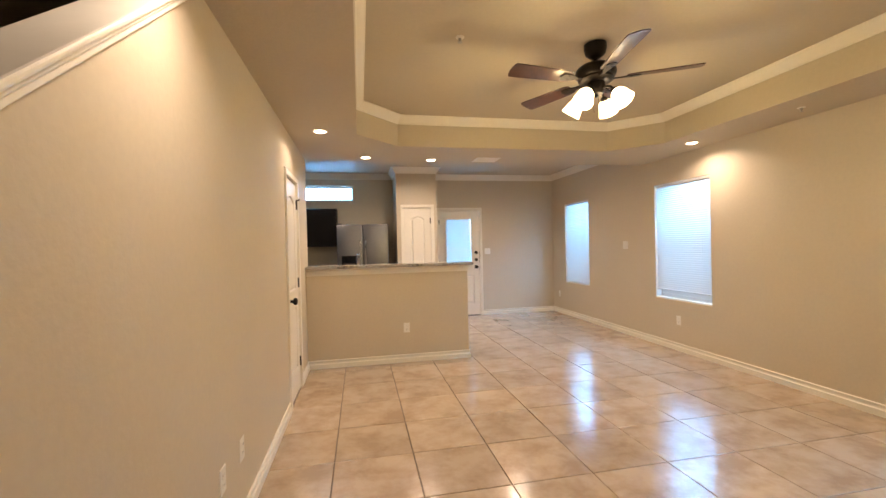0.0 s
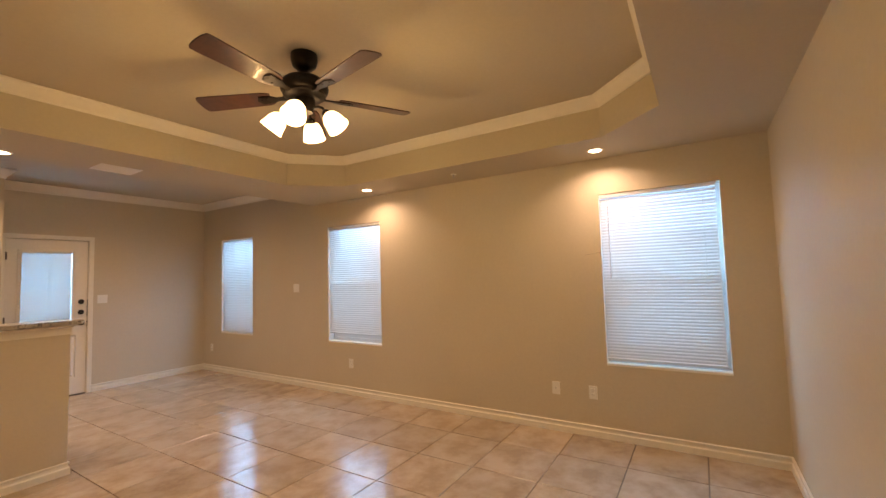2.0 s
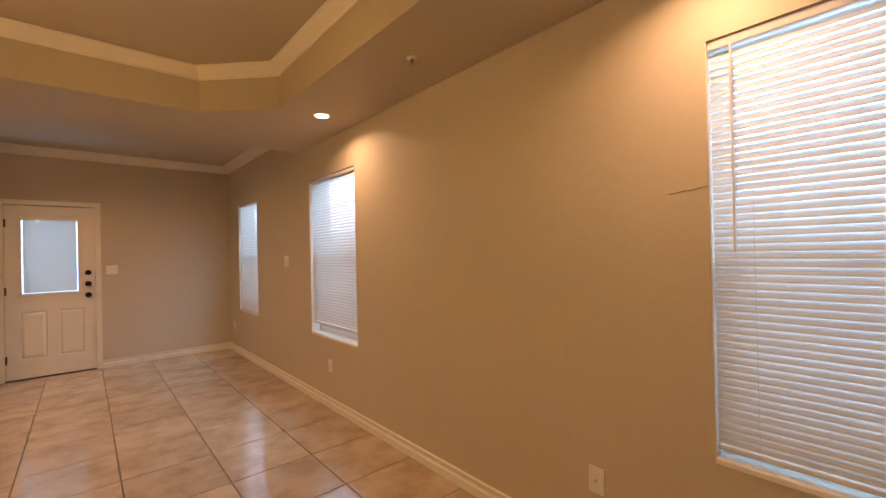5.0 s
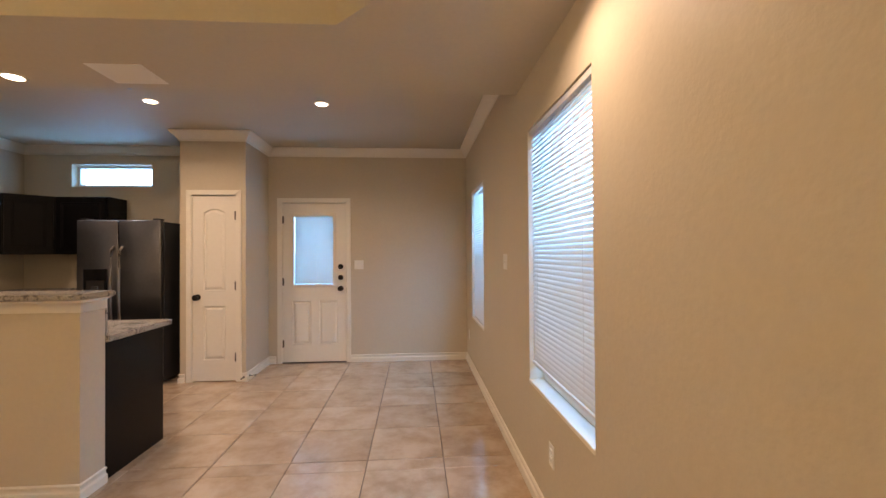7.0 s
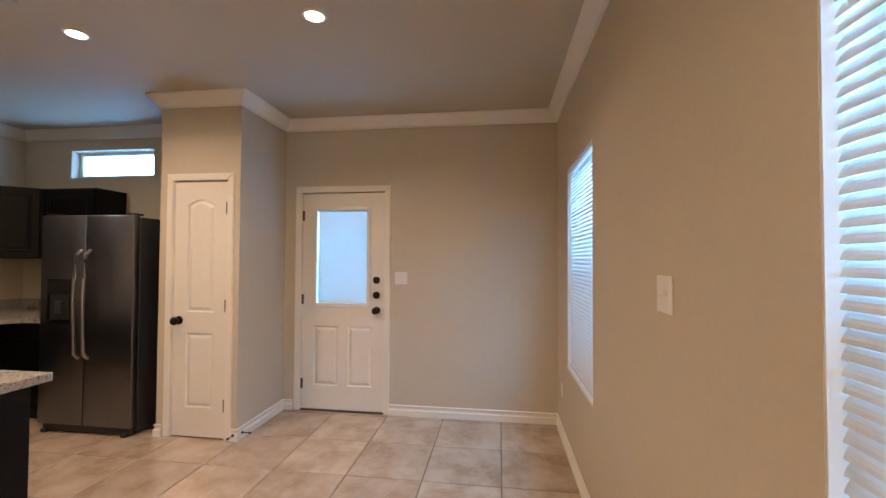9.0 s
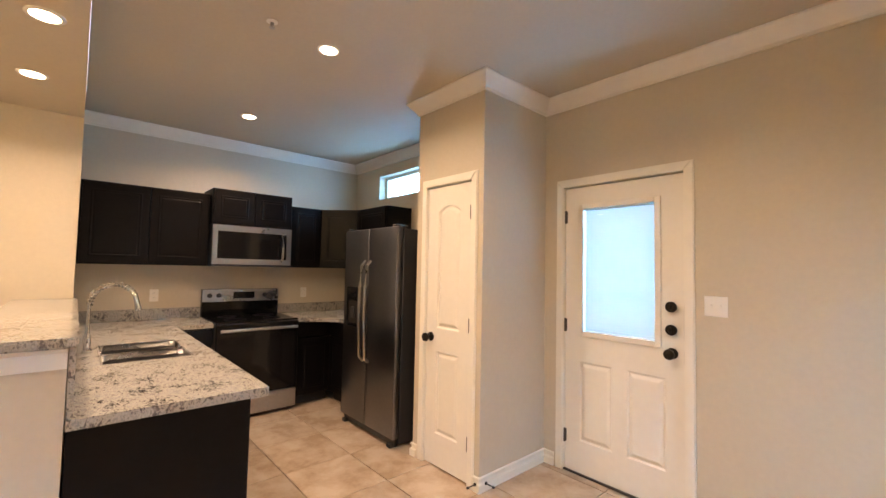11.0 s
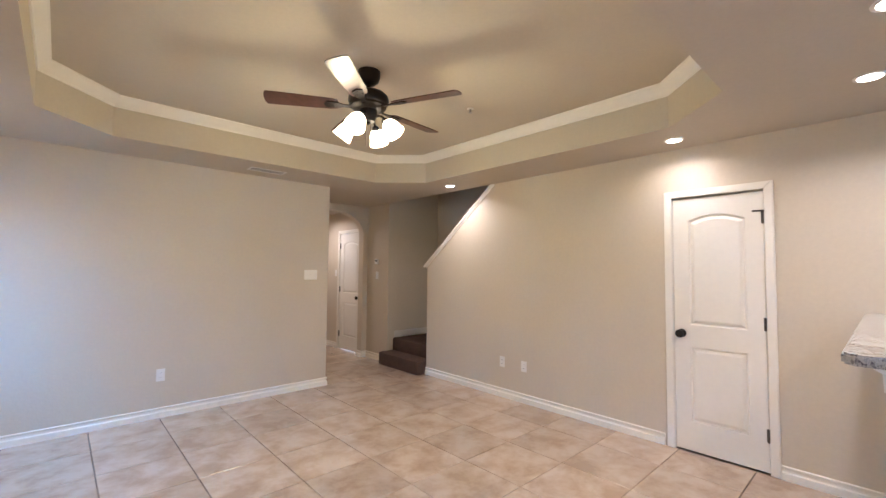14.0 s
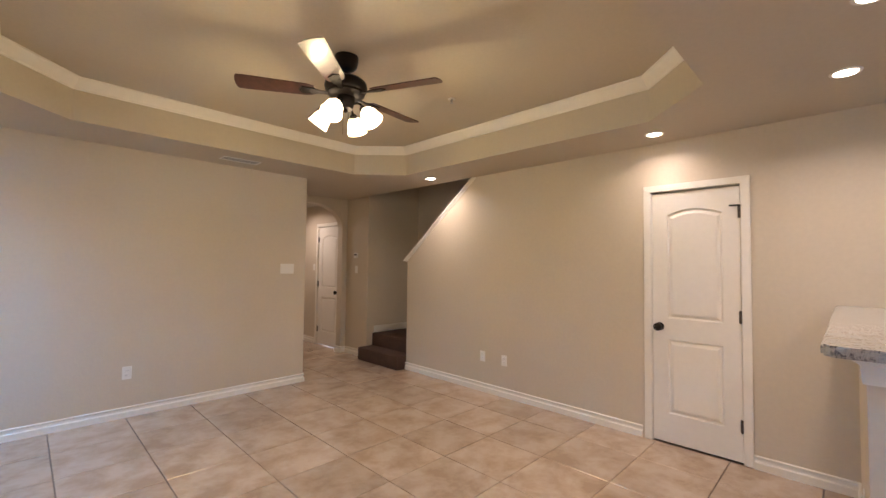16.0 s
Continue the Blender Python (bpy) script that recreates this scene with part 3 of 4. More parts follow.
cdoor = panel_door("door_closet", pose(WX, CD[0], 0, 0, 0, 90), CD[1] - CD[0], 2.038, 0.055, CD[1] - CD[0] - 0.004, "cream moulded two-panel closet door, closed, dark bronze knob")
part("hinge_pin_stop", tube(bmesh.new(), [(0.62, 0.0, 1.885), (0.60, -0.03, 1.885), (0.55, -0.035, 1.885)], 0.006), BLACK, cdoor, "dark bronze hinge pin door stop")
panel_door("door_pantry", pose(PDR[0], PY, 0), PDR[1] - PDR[0], 2.06, 0.055, PDR[1] - PDR[0] - 0.004, "cream moulded two-panel pantry door, closed, dark bronze knob")
panel_door("door_hall", pose(WX, HD[0], 0, 0, 0, 90), HD[1] - HD[0], 2.055, HD[1] - HD[0] - 0.06, 0.004, "cream moulded two-panel hall door, closed")


def patio_door():
    w, h = PD[1] - PD[0], 2.066
    d = tagged(new("door_patio"), "cream half-glass patio door, closed, with a built-in white blind", "door", kind="structure")
    d.matrix_world = pose(PD[0], NY, 0)
    y = 0.012
    gx0, gx1, gz0, gz1 = 0.14, 0.65, 1.01, 1.905
    low = [rect_outline(a, b, 0.235, 0.80) for a, b in ((0.12, 0.36), (0.46, 0.70))]
    bm = panel_wall(bmesh.new(), "y", y + 0.0165, y + 0.044, (0.003, w - 0.003), (0.014, h - 0.006), [(gx0, gx1, gz0, gz1)])
    part("leaf", leaf_skin(bm, 0.003, w - 0.003, 0.014, h - 0.006, low + [rect_outline(gx0, gx1, gz0, gz1)], y), DOOR, d)
    f = 0.03
    bm = bmesh.new()
    for a in ((gx0 - f, gx0 + 0.008, gz0 - f, gz1 + f), (gx1 - 0.008, gx1 + f, gz0 - f, gz1 + f), (gx0 + 0.008, gx1 - 0.008, gz0 - f, gz0 + 0.008), (gx0 + 0.008, gx1 - 0.008, gz1 - 0.008, gz1 + f)):
        box(bm, a[0], a[1], y - 0.014, y - 0.0005, a[2], a[3], bevel=0.004)
    part("glass_frame", bm, DOOR, d, "cream plastic frame round the glass")
    pane = part("pane", boxes((gx0, gx1, y + 0.008, y + 0.012, gz0, gz1)), GLASS, d, "clear door glass")
    pane.visible_shadow = False
    n = 44
    slat = mesh_of("slat", boxes((gx0 + 0.014, gx1 - 0.014, -0.0006, 0.0006, -0.0125, 0.0125)), SLAT)
    for k in range(n):
        o = new("slat", slat)
        o.parent = d
        o.matrix_basis = pose(0, y + 0.026, gz0 + 0.02 + k * (gz1 - gz0 - 0.045) / (n - 1), 28)
    part("head_rail", boxes((gx0 + 0.006, gx1 - 0.006, y + 0.016, y + 0.036, gz1 - 0.02, gz1)), WHITE, d, "white plastic head rail")
    for outline in low:
        bm = groove_panel(outline)
        bmesh.ops.translate(bm, vec=(0, y, 0), verts=bm.verts)
        part("lower_panel", bm, DOOR, d)
    for z in (0.25, 1.05, 1.85):
        hinge(d, 0.006, z, y)
    part("latch_slider", boxes((gx1 + 0.012, gx1 + 0.024, y - 0.02, y - 0.01, 1.74, 1.80), bevel=0.002), WHITE, d)
    for z in (1.24, 1.1):
        deadbolt(d, w - 0.07, z)
    knob(d, w - 0.07, 0.957, y)
    part("strike_plate", boxes((w + 0.0005, w + 0.003, -0.002, 0.03, 0.9, 0.98), (w + 0.0005, w + 0.003, -0.002, 0.03, 1.04, 1.26)), HINGE, d)
    casing(d, w, h, 0.0)
    part("threshold", boxes((-0.004, w + 0.004, 0.0, 0.14, 0.0, 0.013), bevel=0.003), HINGE, d, "dark bronze threshold")


patio_door()


# ---------- windows and blinds ----------
def east_window(name, y0, y1, label):
    wdw = tagged(new(name), label, "window", kind="structure")
    xf = EX + 0.085
    z0, z1 = W_LO, W_HI
    zm = (z0 + z1) / 2
    part("window_frame", panel_wall(bmesh.new(), "x", xf, xf + 0.06, (y0 + 0.001, y1 - 0.001), (z0 + 0.02, z1 - 0.001), [(y0 + 0.028, y1 - 0.028, z0 + 0.06, z1 - 0.035)]), VINYL, wdw, "white vinyl window frame")
    part("sash", panel_wall(bmesh.new(), "x", xf + 0.008, xf + 0.038, (y0 + 0.028, y1 - 0.028), (z0 + 0.06, zm + 0.02), [(y0 + 0.062, y1 - 0.062, z0 + 0.10, zm - 0.02)]), VINYL, wdw, "white vinyl lower sash")
    for a, b, t in ((zm + 0.02, z1 - 0.04, 0.045), (z0 + 0.10, zm - 0.02, 0.02)):
        p = part("pane", boxes((xf + t, xf + t + 0.004, y0 + 0.028, y1 - 0.028, a, b)), GLASS, wdw, "clear window glass")
        p.visible_shadow = False
    part("window_sill", boxes((EX - 0.004, xf, y0 + 0.001, y1 - 0.001, z0 - 0.004, z0 + 0.018), bevel=0.004), TRIM, wdw, "white painted sill")
    part("window_return", boxes((EX + 0.002, xf, y0 + 0.0005, y0 + 0.004, z0 + 0.018, z1), (EX + 0.002, xf, y1 - 0.004, y1 - 0.0005, z0 + 0.018, z1)), TRIM, wdw)
    return wdw


PITCH = 0.0262


def blind(y0, y1, bottom, side):
    """A white slatted blind hung inside the recess, its slats tilted nearly shut."""
    b = thing("window_blind", "white slatted window blind, lowered and tilted nearly shut", "blind", pose(EX + 0.03, 0, 0), "window blinds")
    top = W_HI - 0.002
    w0, w1 = y0 + side, y1 - 0.005
    part("head_rail", boxes((-0.022, 0.018, w0, w1, top - 0.032, top), bevel=0.003), SLAT, b, "white head rail")
    key = round(w1 - w0, 3)
    if key not in SLATS:
        bm = bmesh.new()
        prof = [(0.0305 * (k / 4 - 0.5), 0.0022 * (1 - 4 * (k / 4 - 0.5) ** 2)) for k in range(5)]
        ring = prof + [(x, z - 0.0012) for x, z in prof[::-1]]
        ends = [[bm.verts.new((x, e * key / 2, z)) for x, z in ring] for e in (-1, 1)]
        for i in range(len(ring)):
            j = (i + 1) % len(ring)
            bm.faces.new([ends[0][i], ends[0][j], ends[1][j], ends[1][i]])
        bm.faces.new(ends[0])
        bm.faces.new(ends[1][::-1])
        SLATS[key] = mesh_of("slat", bm, SLAT)
    z = bottom + 0.036
    while z < top - 0.04:
        o = new("slat", SLATS[key])
        o.parent = b
        o.matrix_basis = pose(0, (w0 + w1) / 2, z, random.uniform(-0.1, 0.1), -60 + random.uniform(-1.2, 1.2), 0)
        z += PITCH
    part("bottom_rail", boxes((-0.014, 0.014, w0, w1, bottom, bottom + 0.018), bevel=0.004), SLAT, b, "white bottom rail")
    for f in (0.14, 0.86):
        y = w0 + f * (w1 - w0)
        part("ladder_cord", boxes((-0.0165, -0.0157, y - 0.0006, y + 0.0006, bottom + 0.02, top - 0.045)), WHITE, b)
    if side > 0.02:
        y = w1 - 0.07
        part("tilt_wand", tube(bmesh.new(), [(-0.027, y, top - 0.03), (-0.029, y, top - 0.75)], 0.004, 8), WHITE, b, "clear plastic tilt wand")
        part("lift_cord", tube(bmesh.new(), [(-0.025, w0 + 0.09, top - 0.03), (-0.025, w0 + 0.092, top - 0.82)], 0.0015, 6), WHITE, b)
    return b


SLATS = {}
for i, ((a, b2), low, side) in enumerate(zip(WINDOWS, (W_LO + 0.022, 0.74, W_LO + 0.045), (0.012, 0.012, 0.030))):
    east_window("window_%d" % (i + 1), a, b2, "white vinyl sash window in a plain recess")
    blind(a, b2, low, side)

tw = tagged(new("window_transom"), "narrow white vinyl transom window high over the cabinets", "window", kind="structure")
part("window_frame", panel_wall(bmesh.new(), "y", NY + 0.09, NY + 0.14, (-0.924, 0.034), (2.269, 2.549), [(-0.89, 0.0, 2.303, 2.515)]), VINYL, tw, "white vinyl frame")
tp = part("pane", boxes((-0.89, 0.0, NY + 0.11, NY + 0.114, 2.305, 2.515)), GLASS, tw, "clear window glass")
tp.visible_shadow = False

# ground outside, its colour darkened in place of outdoor shade to dim its bounce
bm = bmesh.new()
bm.faces.new([bm.verts.new(v) for v in ((-2000, -2000, -0.35), (2000, -2000, -0.35), (2000, 2000, -0.35), (-2000, 2000, -0.35))])
structure("ground", bm, material("shaded_ground", (0.13, 0.13, 0.12), 0.9, grain=0.1, grain_scale=20, stain=0.15, stain_scale=0.4), "ground outside the house, darkened in place of shade", "ground")


# ---------- ceiling fixtures ----------
def can_light(x, y, z):
    c = thing("recessed_light", "round white recessed ceiling light, switched on", "recessed light", pose(x, y, z), "recessed ceiling lights")
    part("trim_ring", lathe(bmesh.new(), [(0.0505, -0.0005), (0.0505, -0.006), (0.056, -0.007), (0.066, -0.004), (0.067, -0.0005)], 32), WHITE, c, "white trim ring", True)
    part("lens", lathe(bmesh.new(), [(0.0, -0.0006), (0.050, -0.0006), (0.048, -0.005), (0.028, -0.008), (0.0, -0.009)], 28), LENS, c, "glowing frosted lens", True)


for x, y in LIVING_CANS:
    can_light(x, y, LOW)
for x, y in KITCHEN_CANS:
    can_light(x, y, HIGH)


def sprinkler(x, y, z):
    s = thing("sprinkler_head", "small white ceiling fire sprinkler head", "sprinkler", pose(x, y, z), "fire sprinklers")
    part("escutcheon", lathe(bmesh.new(), [(0.029, -0.0005), (0.029, -0.004), (0.020, -0.008), (0.0, -0.008)], 24), WHITE, s, "", True)
    part("nozzle", lathe(bmesh.new(), [(0.010, -0.007), (0.010, -0.022), (0.005, -0.026), (0.005, -0.034), (0.0, -0.034)], 12), STEEL, s, "steel nozzle", True)
    part("deflector", lathe(bmesh.new(), [(0.016, -0.034), (0.016, -0.036), (0.0, -0.036)], 12), STEEL, s)


sprinkler(3.70, 2.715, LOW)
sprinkler(1.08, 5.88, HIGH)


sprinkler(0.81, 2.63, HIGH)


def ceiling_vent(x, y, z, w, d, half, tilt):
    v = thing("ceiling_vent", "white louvred metal ceiling air vent", "air vent", pose(x, y, z), "ceiling vents")
    part("frame", panel_wall(bmesh.new(), "z", -0.004, -0.0005, (-w / 2, w / 2), (-d / 2, d / 2), [(-w / 2 + 0.015, w / 2 - 0.015, -d / 2 + 0.015, d / 2 - 0.015)]), WHITE, v)
    # The ceiling is not cut: a dark sheet stands in for the duct's shade.
    part("backing", boxes((-w / 2 + 0.015, w / 2 - 0.015, -d / 2 + 0.015, d / 2 - 0.015, -0.002, -0.0006)), DARKGREY, v, "dark sheet painted as the duct's shade")
    me = mesh_of("slat", boxes((-w / 2 + 0.016, w / 2 - 0.016, -0.0008, 0.0008, -half, half)), WHITE)
    n = int((d - 0.06) / 0.022)
    for k in range(n + 1):
        s = new("slat", me)
        s.parent = v
        s.matrix_basis = pose(0, -d / 2 + 0.028 + k * (d - 0.056) / n, -0.004, tilt)


ceiling_vent(1.70, 4.93, LOW, 0.30, 0.26, 0.0105, 80)
ceiling_vent(1.69, 0.52, LOW, 0.36, 0.16, 0.0012, 0)


# ---------- ceiling fan ----------
def ceiling_fan():
    fan = thing("ceiling_fan", "dark bronze ceiling fan with reddish wooden blades and lit glass shades", "ceiling fan", pose(1.77, 2.59, HIGH))
    part("canopy", lathe(bmesh.new(), [(0.076, -0.0005), (0.076, -0.035), (0.066, -0.07), (0.040, -0.092), (0.018, -0.10), (0.0, -0.10)], 28), BLACK, fan, "dark bronze ceiling canopy", True)
    part("downrod", lathe(bmesh.new(), [(0.013, -0.099), (0.013, -0.15)], 14), BLACK, fan)
    part("motor_housing", lathe(bmesh.new(), [(0.02, -0.13), (0.05, -0.14), (0.11, -0.155), (0.132, -0.175), (0.138, -0.20), (0.132, -0.225), (0.12, -0.235), (0.12, -0.25), (0.10, -0.265), (0.06, -0.27), (0.0, -0.27)], 36), BLACK, fan, "dark bronze motor housing", True)
    wood = material("fan_blade_wood", (0.055, 0.021, 0.014), 0.35, grain=0.3, grain_scale=25, stain=0.2, stain_scale=5, coat=0.2)
    bm = bmesh.new()
    n = 10
    outline = [(0.20, -0.045), (0.24, -0.058)] + [(0.60, -0.068)] + [(0.625 + 0.035 * math.sin(math.pi * k / n) ** 0.5, -0.07 * math.cos(math.pi * k / n)) for k in range(1, n)] + [(0.60, 0.068), (0.24, 0.058), (0.20, 0.045)]
    prism(bm, outline, -0.003, 0.003)
    blade = mesh_of("blade", bm, wood)
    bm = bmesh.new()
    prism(bm, [(0.10, -0.018), (0.16, -0.014), (0.20, -0.03), (0.27, -0.034), (0.29, 0.0), (0.27, 0.034), (0.20, 0.03), (0.16, 0.014), (0.10, 0.018)], -0.010, -0.004)
    for dx, dy in ((0.225, -0.018), (0.225, 0.018), (0.265, 0)):
        lathe(bm, [(0.006, -0.013), (0.006, -0.010)], 8, Matrix.Translation((dx, dy, 0)))
    iron = mesh_of("blade_iron", bm, BLACK)
    for k in range(5):
        b = new("blade", blade)
        b.parent = fan
        b.matrix_basis = pose(0, 0, -0.245, 0, 0, 186.5 + 72 * k) @ pose(0, 0, 0, 12)
        i = new("blade_iron", iron)
        i.parent = b
    part("switch_housing", lathe(bmesh.new(), [(0.06, -0.268), (0.062, -0.30), (0.05, -0.325), (0.045, -0.345), (0.0, -0.35)], 28), BLACK, fan, "dark bronze light kit hub", True)
    part("finial", lathe(bmesh.new(), [(0.012, -0.348), (0.014, -0.362), (0.0, -0.372)], 14), BLACK, fan, "", True)
    arm_bm = tube(bmesh.new(), [(0.05, 0, -0.315), (0.08, 0, -0.312), (0.105, 0, -0.322), (0.115, 0, -0.34)], 0.008)
    lathe(arm_bm, [(0.012, 0.0), (0.024, -0.012), (0.026, -0.03), (0.0, -0.03)], 18, Matrix.Translation((0.115, 0, -0.335)) @ pose(0, 0, 0, 0, -28))
    arm = mesh_of("arm", arm_bm, BLACK, True)
    shade = mesh_of("shade", lathe(bmesh.new(), [(0.024, -0.028), (0.042, -0.042), (0.055, -0.070), (0.061, -0.105), (0.068, -0.135), (0.065, -0.135), (0.058, -0.105), (0.052, -0.072), (0.0, -0.05)], 28), BULB, True)
    for k in range(4):
        a = new("arm", arm)
        a.parent = fan
        a.matrix_basis = pose(0, 0, 0, 0, 0, 33 + 90 * k)
        s = tagged(new("shade", shade), "lit frosted glass shade")
        s.parent = a
        s.matrix_basis = Matrix.Translation((0.115, 0, -0.335)) @ pose(0, 0, 0, 0, -38)
    for x, y, l in ((0.03, 0.02, 0.18), (-0.03, -0.015, 0.14)):
        part("pull_chain", tube(bmesh.new(), [(x, y, -0.34), (x, y, -0.34 - l)], 0.0016, 6), BLACK, fan)


ceiling_fan()


# ---------- wall plates ----------
def face(wall, a, z):
    """The pose of a plate on a wall: local -y faces the room."""
    return {"east": pose(EX, a, z, 0, 0, -90), "west": pose(WX, a, z, 0, 0, 90), "north": pose(a, NY, z), "south": pose(a, SY, z, 0, 0, 180),
            "half": pose(a, HWY0, z), "kitchen": pose(KX, a, z, 0, 0, 90), "hall": pose(WX, a, z, 0, 0, 90)}[wall]


def outlet(wall, a, z):
    o = thing("wall_outlet", "white plastic double wall outlet", "outlet", face(wall, a, z), "wall outlets")
    part("cover_plate", boxes((-0.036, 0.036, -0.006, -0.0005, -0.058, 0.058), bevel=0.003), WHITE, o)
    for dz in (-0.021, 0.021):
        s = part("socket", boxes((-0.017, 0.017, -0.009, -0.0055, dz - 0.014, dz + 0.014), bevel=0.003), WHITE, o)
        part("slot", boxes((-0.008, -0.006, -0.0095, -0.0085, dz - 0.002, dz + 0.007), (0.006, 0.008, -0.0095, -0.0085, dz - 0.002, dz + 0.007)), DARKGREY, s)


def blank_plate(wall, a, z):
    o = thing("cable_plate", "white plastic cable wall plate with a round jack", "wall plate", face(wall, a, z))
    part("cover_plate", boxes((-0.036, 0.036, -0.006, -0.0005, -0.058, 0.058), bevel=0.003), WHITE, o)
    part("jack", lathe(bmesh.new(), [(0.006, 0.005), (0.006, 0.012), (0.002, 0.013), (0.0, 0.013)], 12, pose(0, 0, 0, 90)), STEEL, o)
    for dz in (-0.042, 0.042):
        part("screw", lathe(bmesh.new(), [(0.003, 0.005), (0.003, 0.007), (0.0, 0.0075)], 10, pose(0, 0, dz, 90)), WHITE, o)


def light_switch(wall, a, z, gangs=2):
    w = 0.036 + 0.023 * (gangs - 1)
    o = thing("light_switch", "white plastic light switch plate", "light switch", face(wall, a, z), "light switches")
    part("cover_plate", boxes((-w, w, -0.006, -0.0005, -0.058, 0.058), bevel=0.003), WHITE, o)
    for k in range(gangs):
        x = (k - (gangs - 1) / 2) * 0.046
        part("toggle", boxes((x - 0.005, x + 0.005, -0.016, -0.0055, -0.004, 0.012), bevel=0.002), WHITE, o)


blank_plate("east", 1.88, 0.385)
outlet("east", 1.55, 0.38)
outlet("east", 4.47, 0.383)
outlet("east", 7.62, 0.38)
light_switch("east", 5.50, 1.335, 2)
light_switch("north", 2.62, 1.262, 2)
light_switch("south", 1.027, 1.352, 3)
outlet("south", 2.507, 0.40)
outlet("west", 1.93, 0.392)
outlet("west", 2.228, 0.388)
outlet("half", 0.655, 0.416)
outlet("kitchen", 5.72, 1.13)
outlet("kitchen", 7.2, 1.13)
light_switch("hall", -1.97, 1.35, 1)

t = thing("thermostat", "small white wall thermostat with a dark display", "thermostat", face("hall", -0.63, 1.55))
part("housing", boxes((-0.045, 0.045, -0.026, -0.0005, -0.04, 0.04), bevel=0.006), WHITE, t)
part("display", boxes((-0.03, 0.03, -0.028, -0.0255, 0.0, 0.027)), DARKGREY, t, "dark display")
light_switch("hall", -0.63, 1.33, 1)

# sloping cap on the stair wall
bm = bmesh.new()
slope = math.atan2(SZ1 - SZ0, S1 - S0)
length = math.hypot(SZ1 - SZ0, S1 - S0)
box(bm, -T - 0.026, 0.026, -0.06, length + 0.02, 0.014, 0.034, bevel=0.007)
box(bm, -T - 0.016, 0.016, -0.045, length, 0.002, 0.0135, bevel=0.004)
box(bm, 0.001, 0.010, -0.03, length, -0.016, 0.0015, bevel=0.003)
bmesh.ops.transform(bm, matrix=Matrix.Translation((WX, S0, SZ0)) @ pose(0, 0, 0, math.degrees(slope)), verts=bm.verts)
structure("trim_stair_cap", bm, TRIM, "cream painted sloping cap on the stair wall", "trim")


# ---------- stairs ----------
def stairs():
    st = thing("staircase", "brown carpeted stairs turning up behind the wall", "staircase")
    rise, run = 0.185, 0.26

    def step(x0, x1, y0, y1, z0, z1):
        bm = boxes((x0, x1, y0, y1, z0, z1), bevel=0.018)
        part("step", bm, CARPET, st, "brown carpeted step", True)

    step(-0.36 - 0.26, -0.33, -0.322, 0.592, 0.0, rise)
    step(WELL + 0.002, -0.585, -0.322, 0.592, 0.0, 2 * rise)
    y = 0.594
    for k in range(11):
        step(WELL + 0.002, WX - T - 0.002, y + k * run, y + (k + 1) * run + 0.02, (k - 1) * rise if k > 1 else 0.0, (k + 3) * rise)
    part("skirt_board", boxes((WELL + 0.001, WELL + 0.014, -0.322, 0.59, 2 * rise, 2 * rise + 0.10), (WELL + 0.016, WX - T - 0.002, -0.329, -0.316, 2 * rise, 2 * rise + 0.10)), TRIM, st, "cream painted skirting above the landing")


stairs()


# ---------- kitchen ----------
def cabinet_door(parent, x0, x1, z0, z1, name="door"):
    """A raised-panel front in local coordinates; -y is the room."""
    w, h, f = x1 - x0, z1 - z0, 0.055
    bm = boxes((x0, x1, -0.019, -0.001, z0, z1), bevel=0.003)
    door = part(name, bm, CABINET, parent)
    if w > 0.16 and h > 0.16:
        ring = raised_outline(rect_outline(x0 + f, x1 - f, z0 + f, z1 - f), 0.02)
        bmesh.ops.translate(ring, vec=(0, -0.019, 0), verts=ring.verts)
        part("raised_panel", ring, CABINET, door)
    return door


def cabinet(m, w, depth, z0, z1, doors, label, drawers=False, toe=False, group=""):
    c = thing("wall_cabinet" if not toe else "base_cabinet", label, "cabinet", m, group)
    low = z0 + (0.10 if toe else 0)
    part("body", boxes((0.001, w - 0.001, 0.0, depth, low, z1), bevel=0.002), CABINET, c)
    if toe:
        part("toe_kick", boxes((0.001, w - 0.001, 0.06, depth, z0, low - 0.001)), TOE, c)
    top = z1 - 0.012
    if drawers:
        cabinet_door(c, 0.012, w - 0.012, z1 - 0.16, top, "drawer_front")
        top = z1 - 0.175
    n = doors
    dw = (w - 0.02) / n if n else 0
    for k in range(n):
        cabinet_door(c, 0.010 + k * dw + 0.003, 0.010 + (k + 1) * dw - 0.003, low + 0.012, top)
    return c


UF = KX + 0.32
UC = "dark espresso wood wall cabinet with raised-panel doors"
cabinet(pose(UF, MID + 0.002, 0, 0, 0, 90), 0.958, 0.318, 1.425, 2.125, 2, UC, group="wall cabinets")
cabinet(pose(UF + 0.06, 6.105, 0, 0, 0, 90), 0.775, 0.378, 1.835, 2.185, 2, "dark espresso wood cabinet over the microwave", group="wall cabinets")
cabinet(pose(UF, 6.885, 0, 0, 0, 90), 0.36, 0.318, 1.425, 2.10, 1, UC, group="wall cabinets")

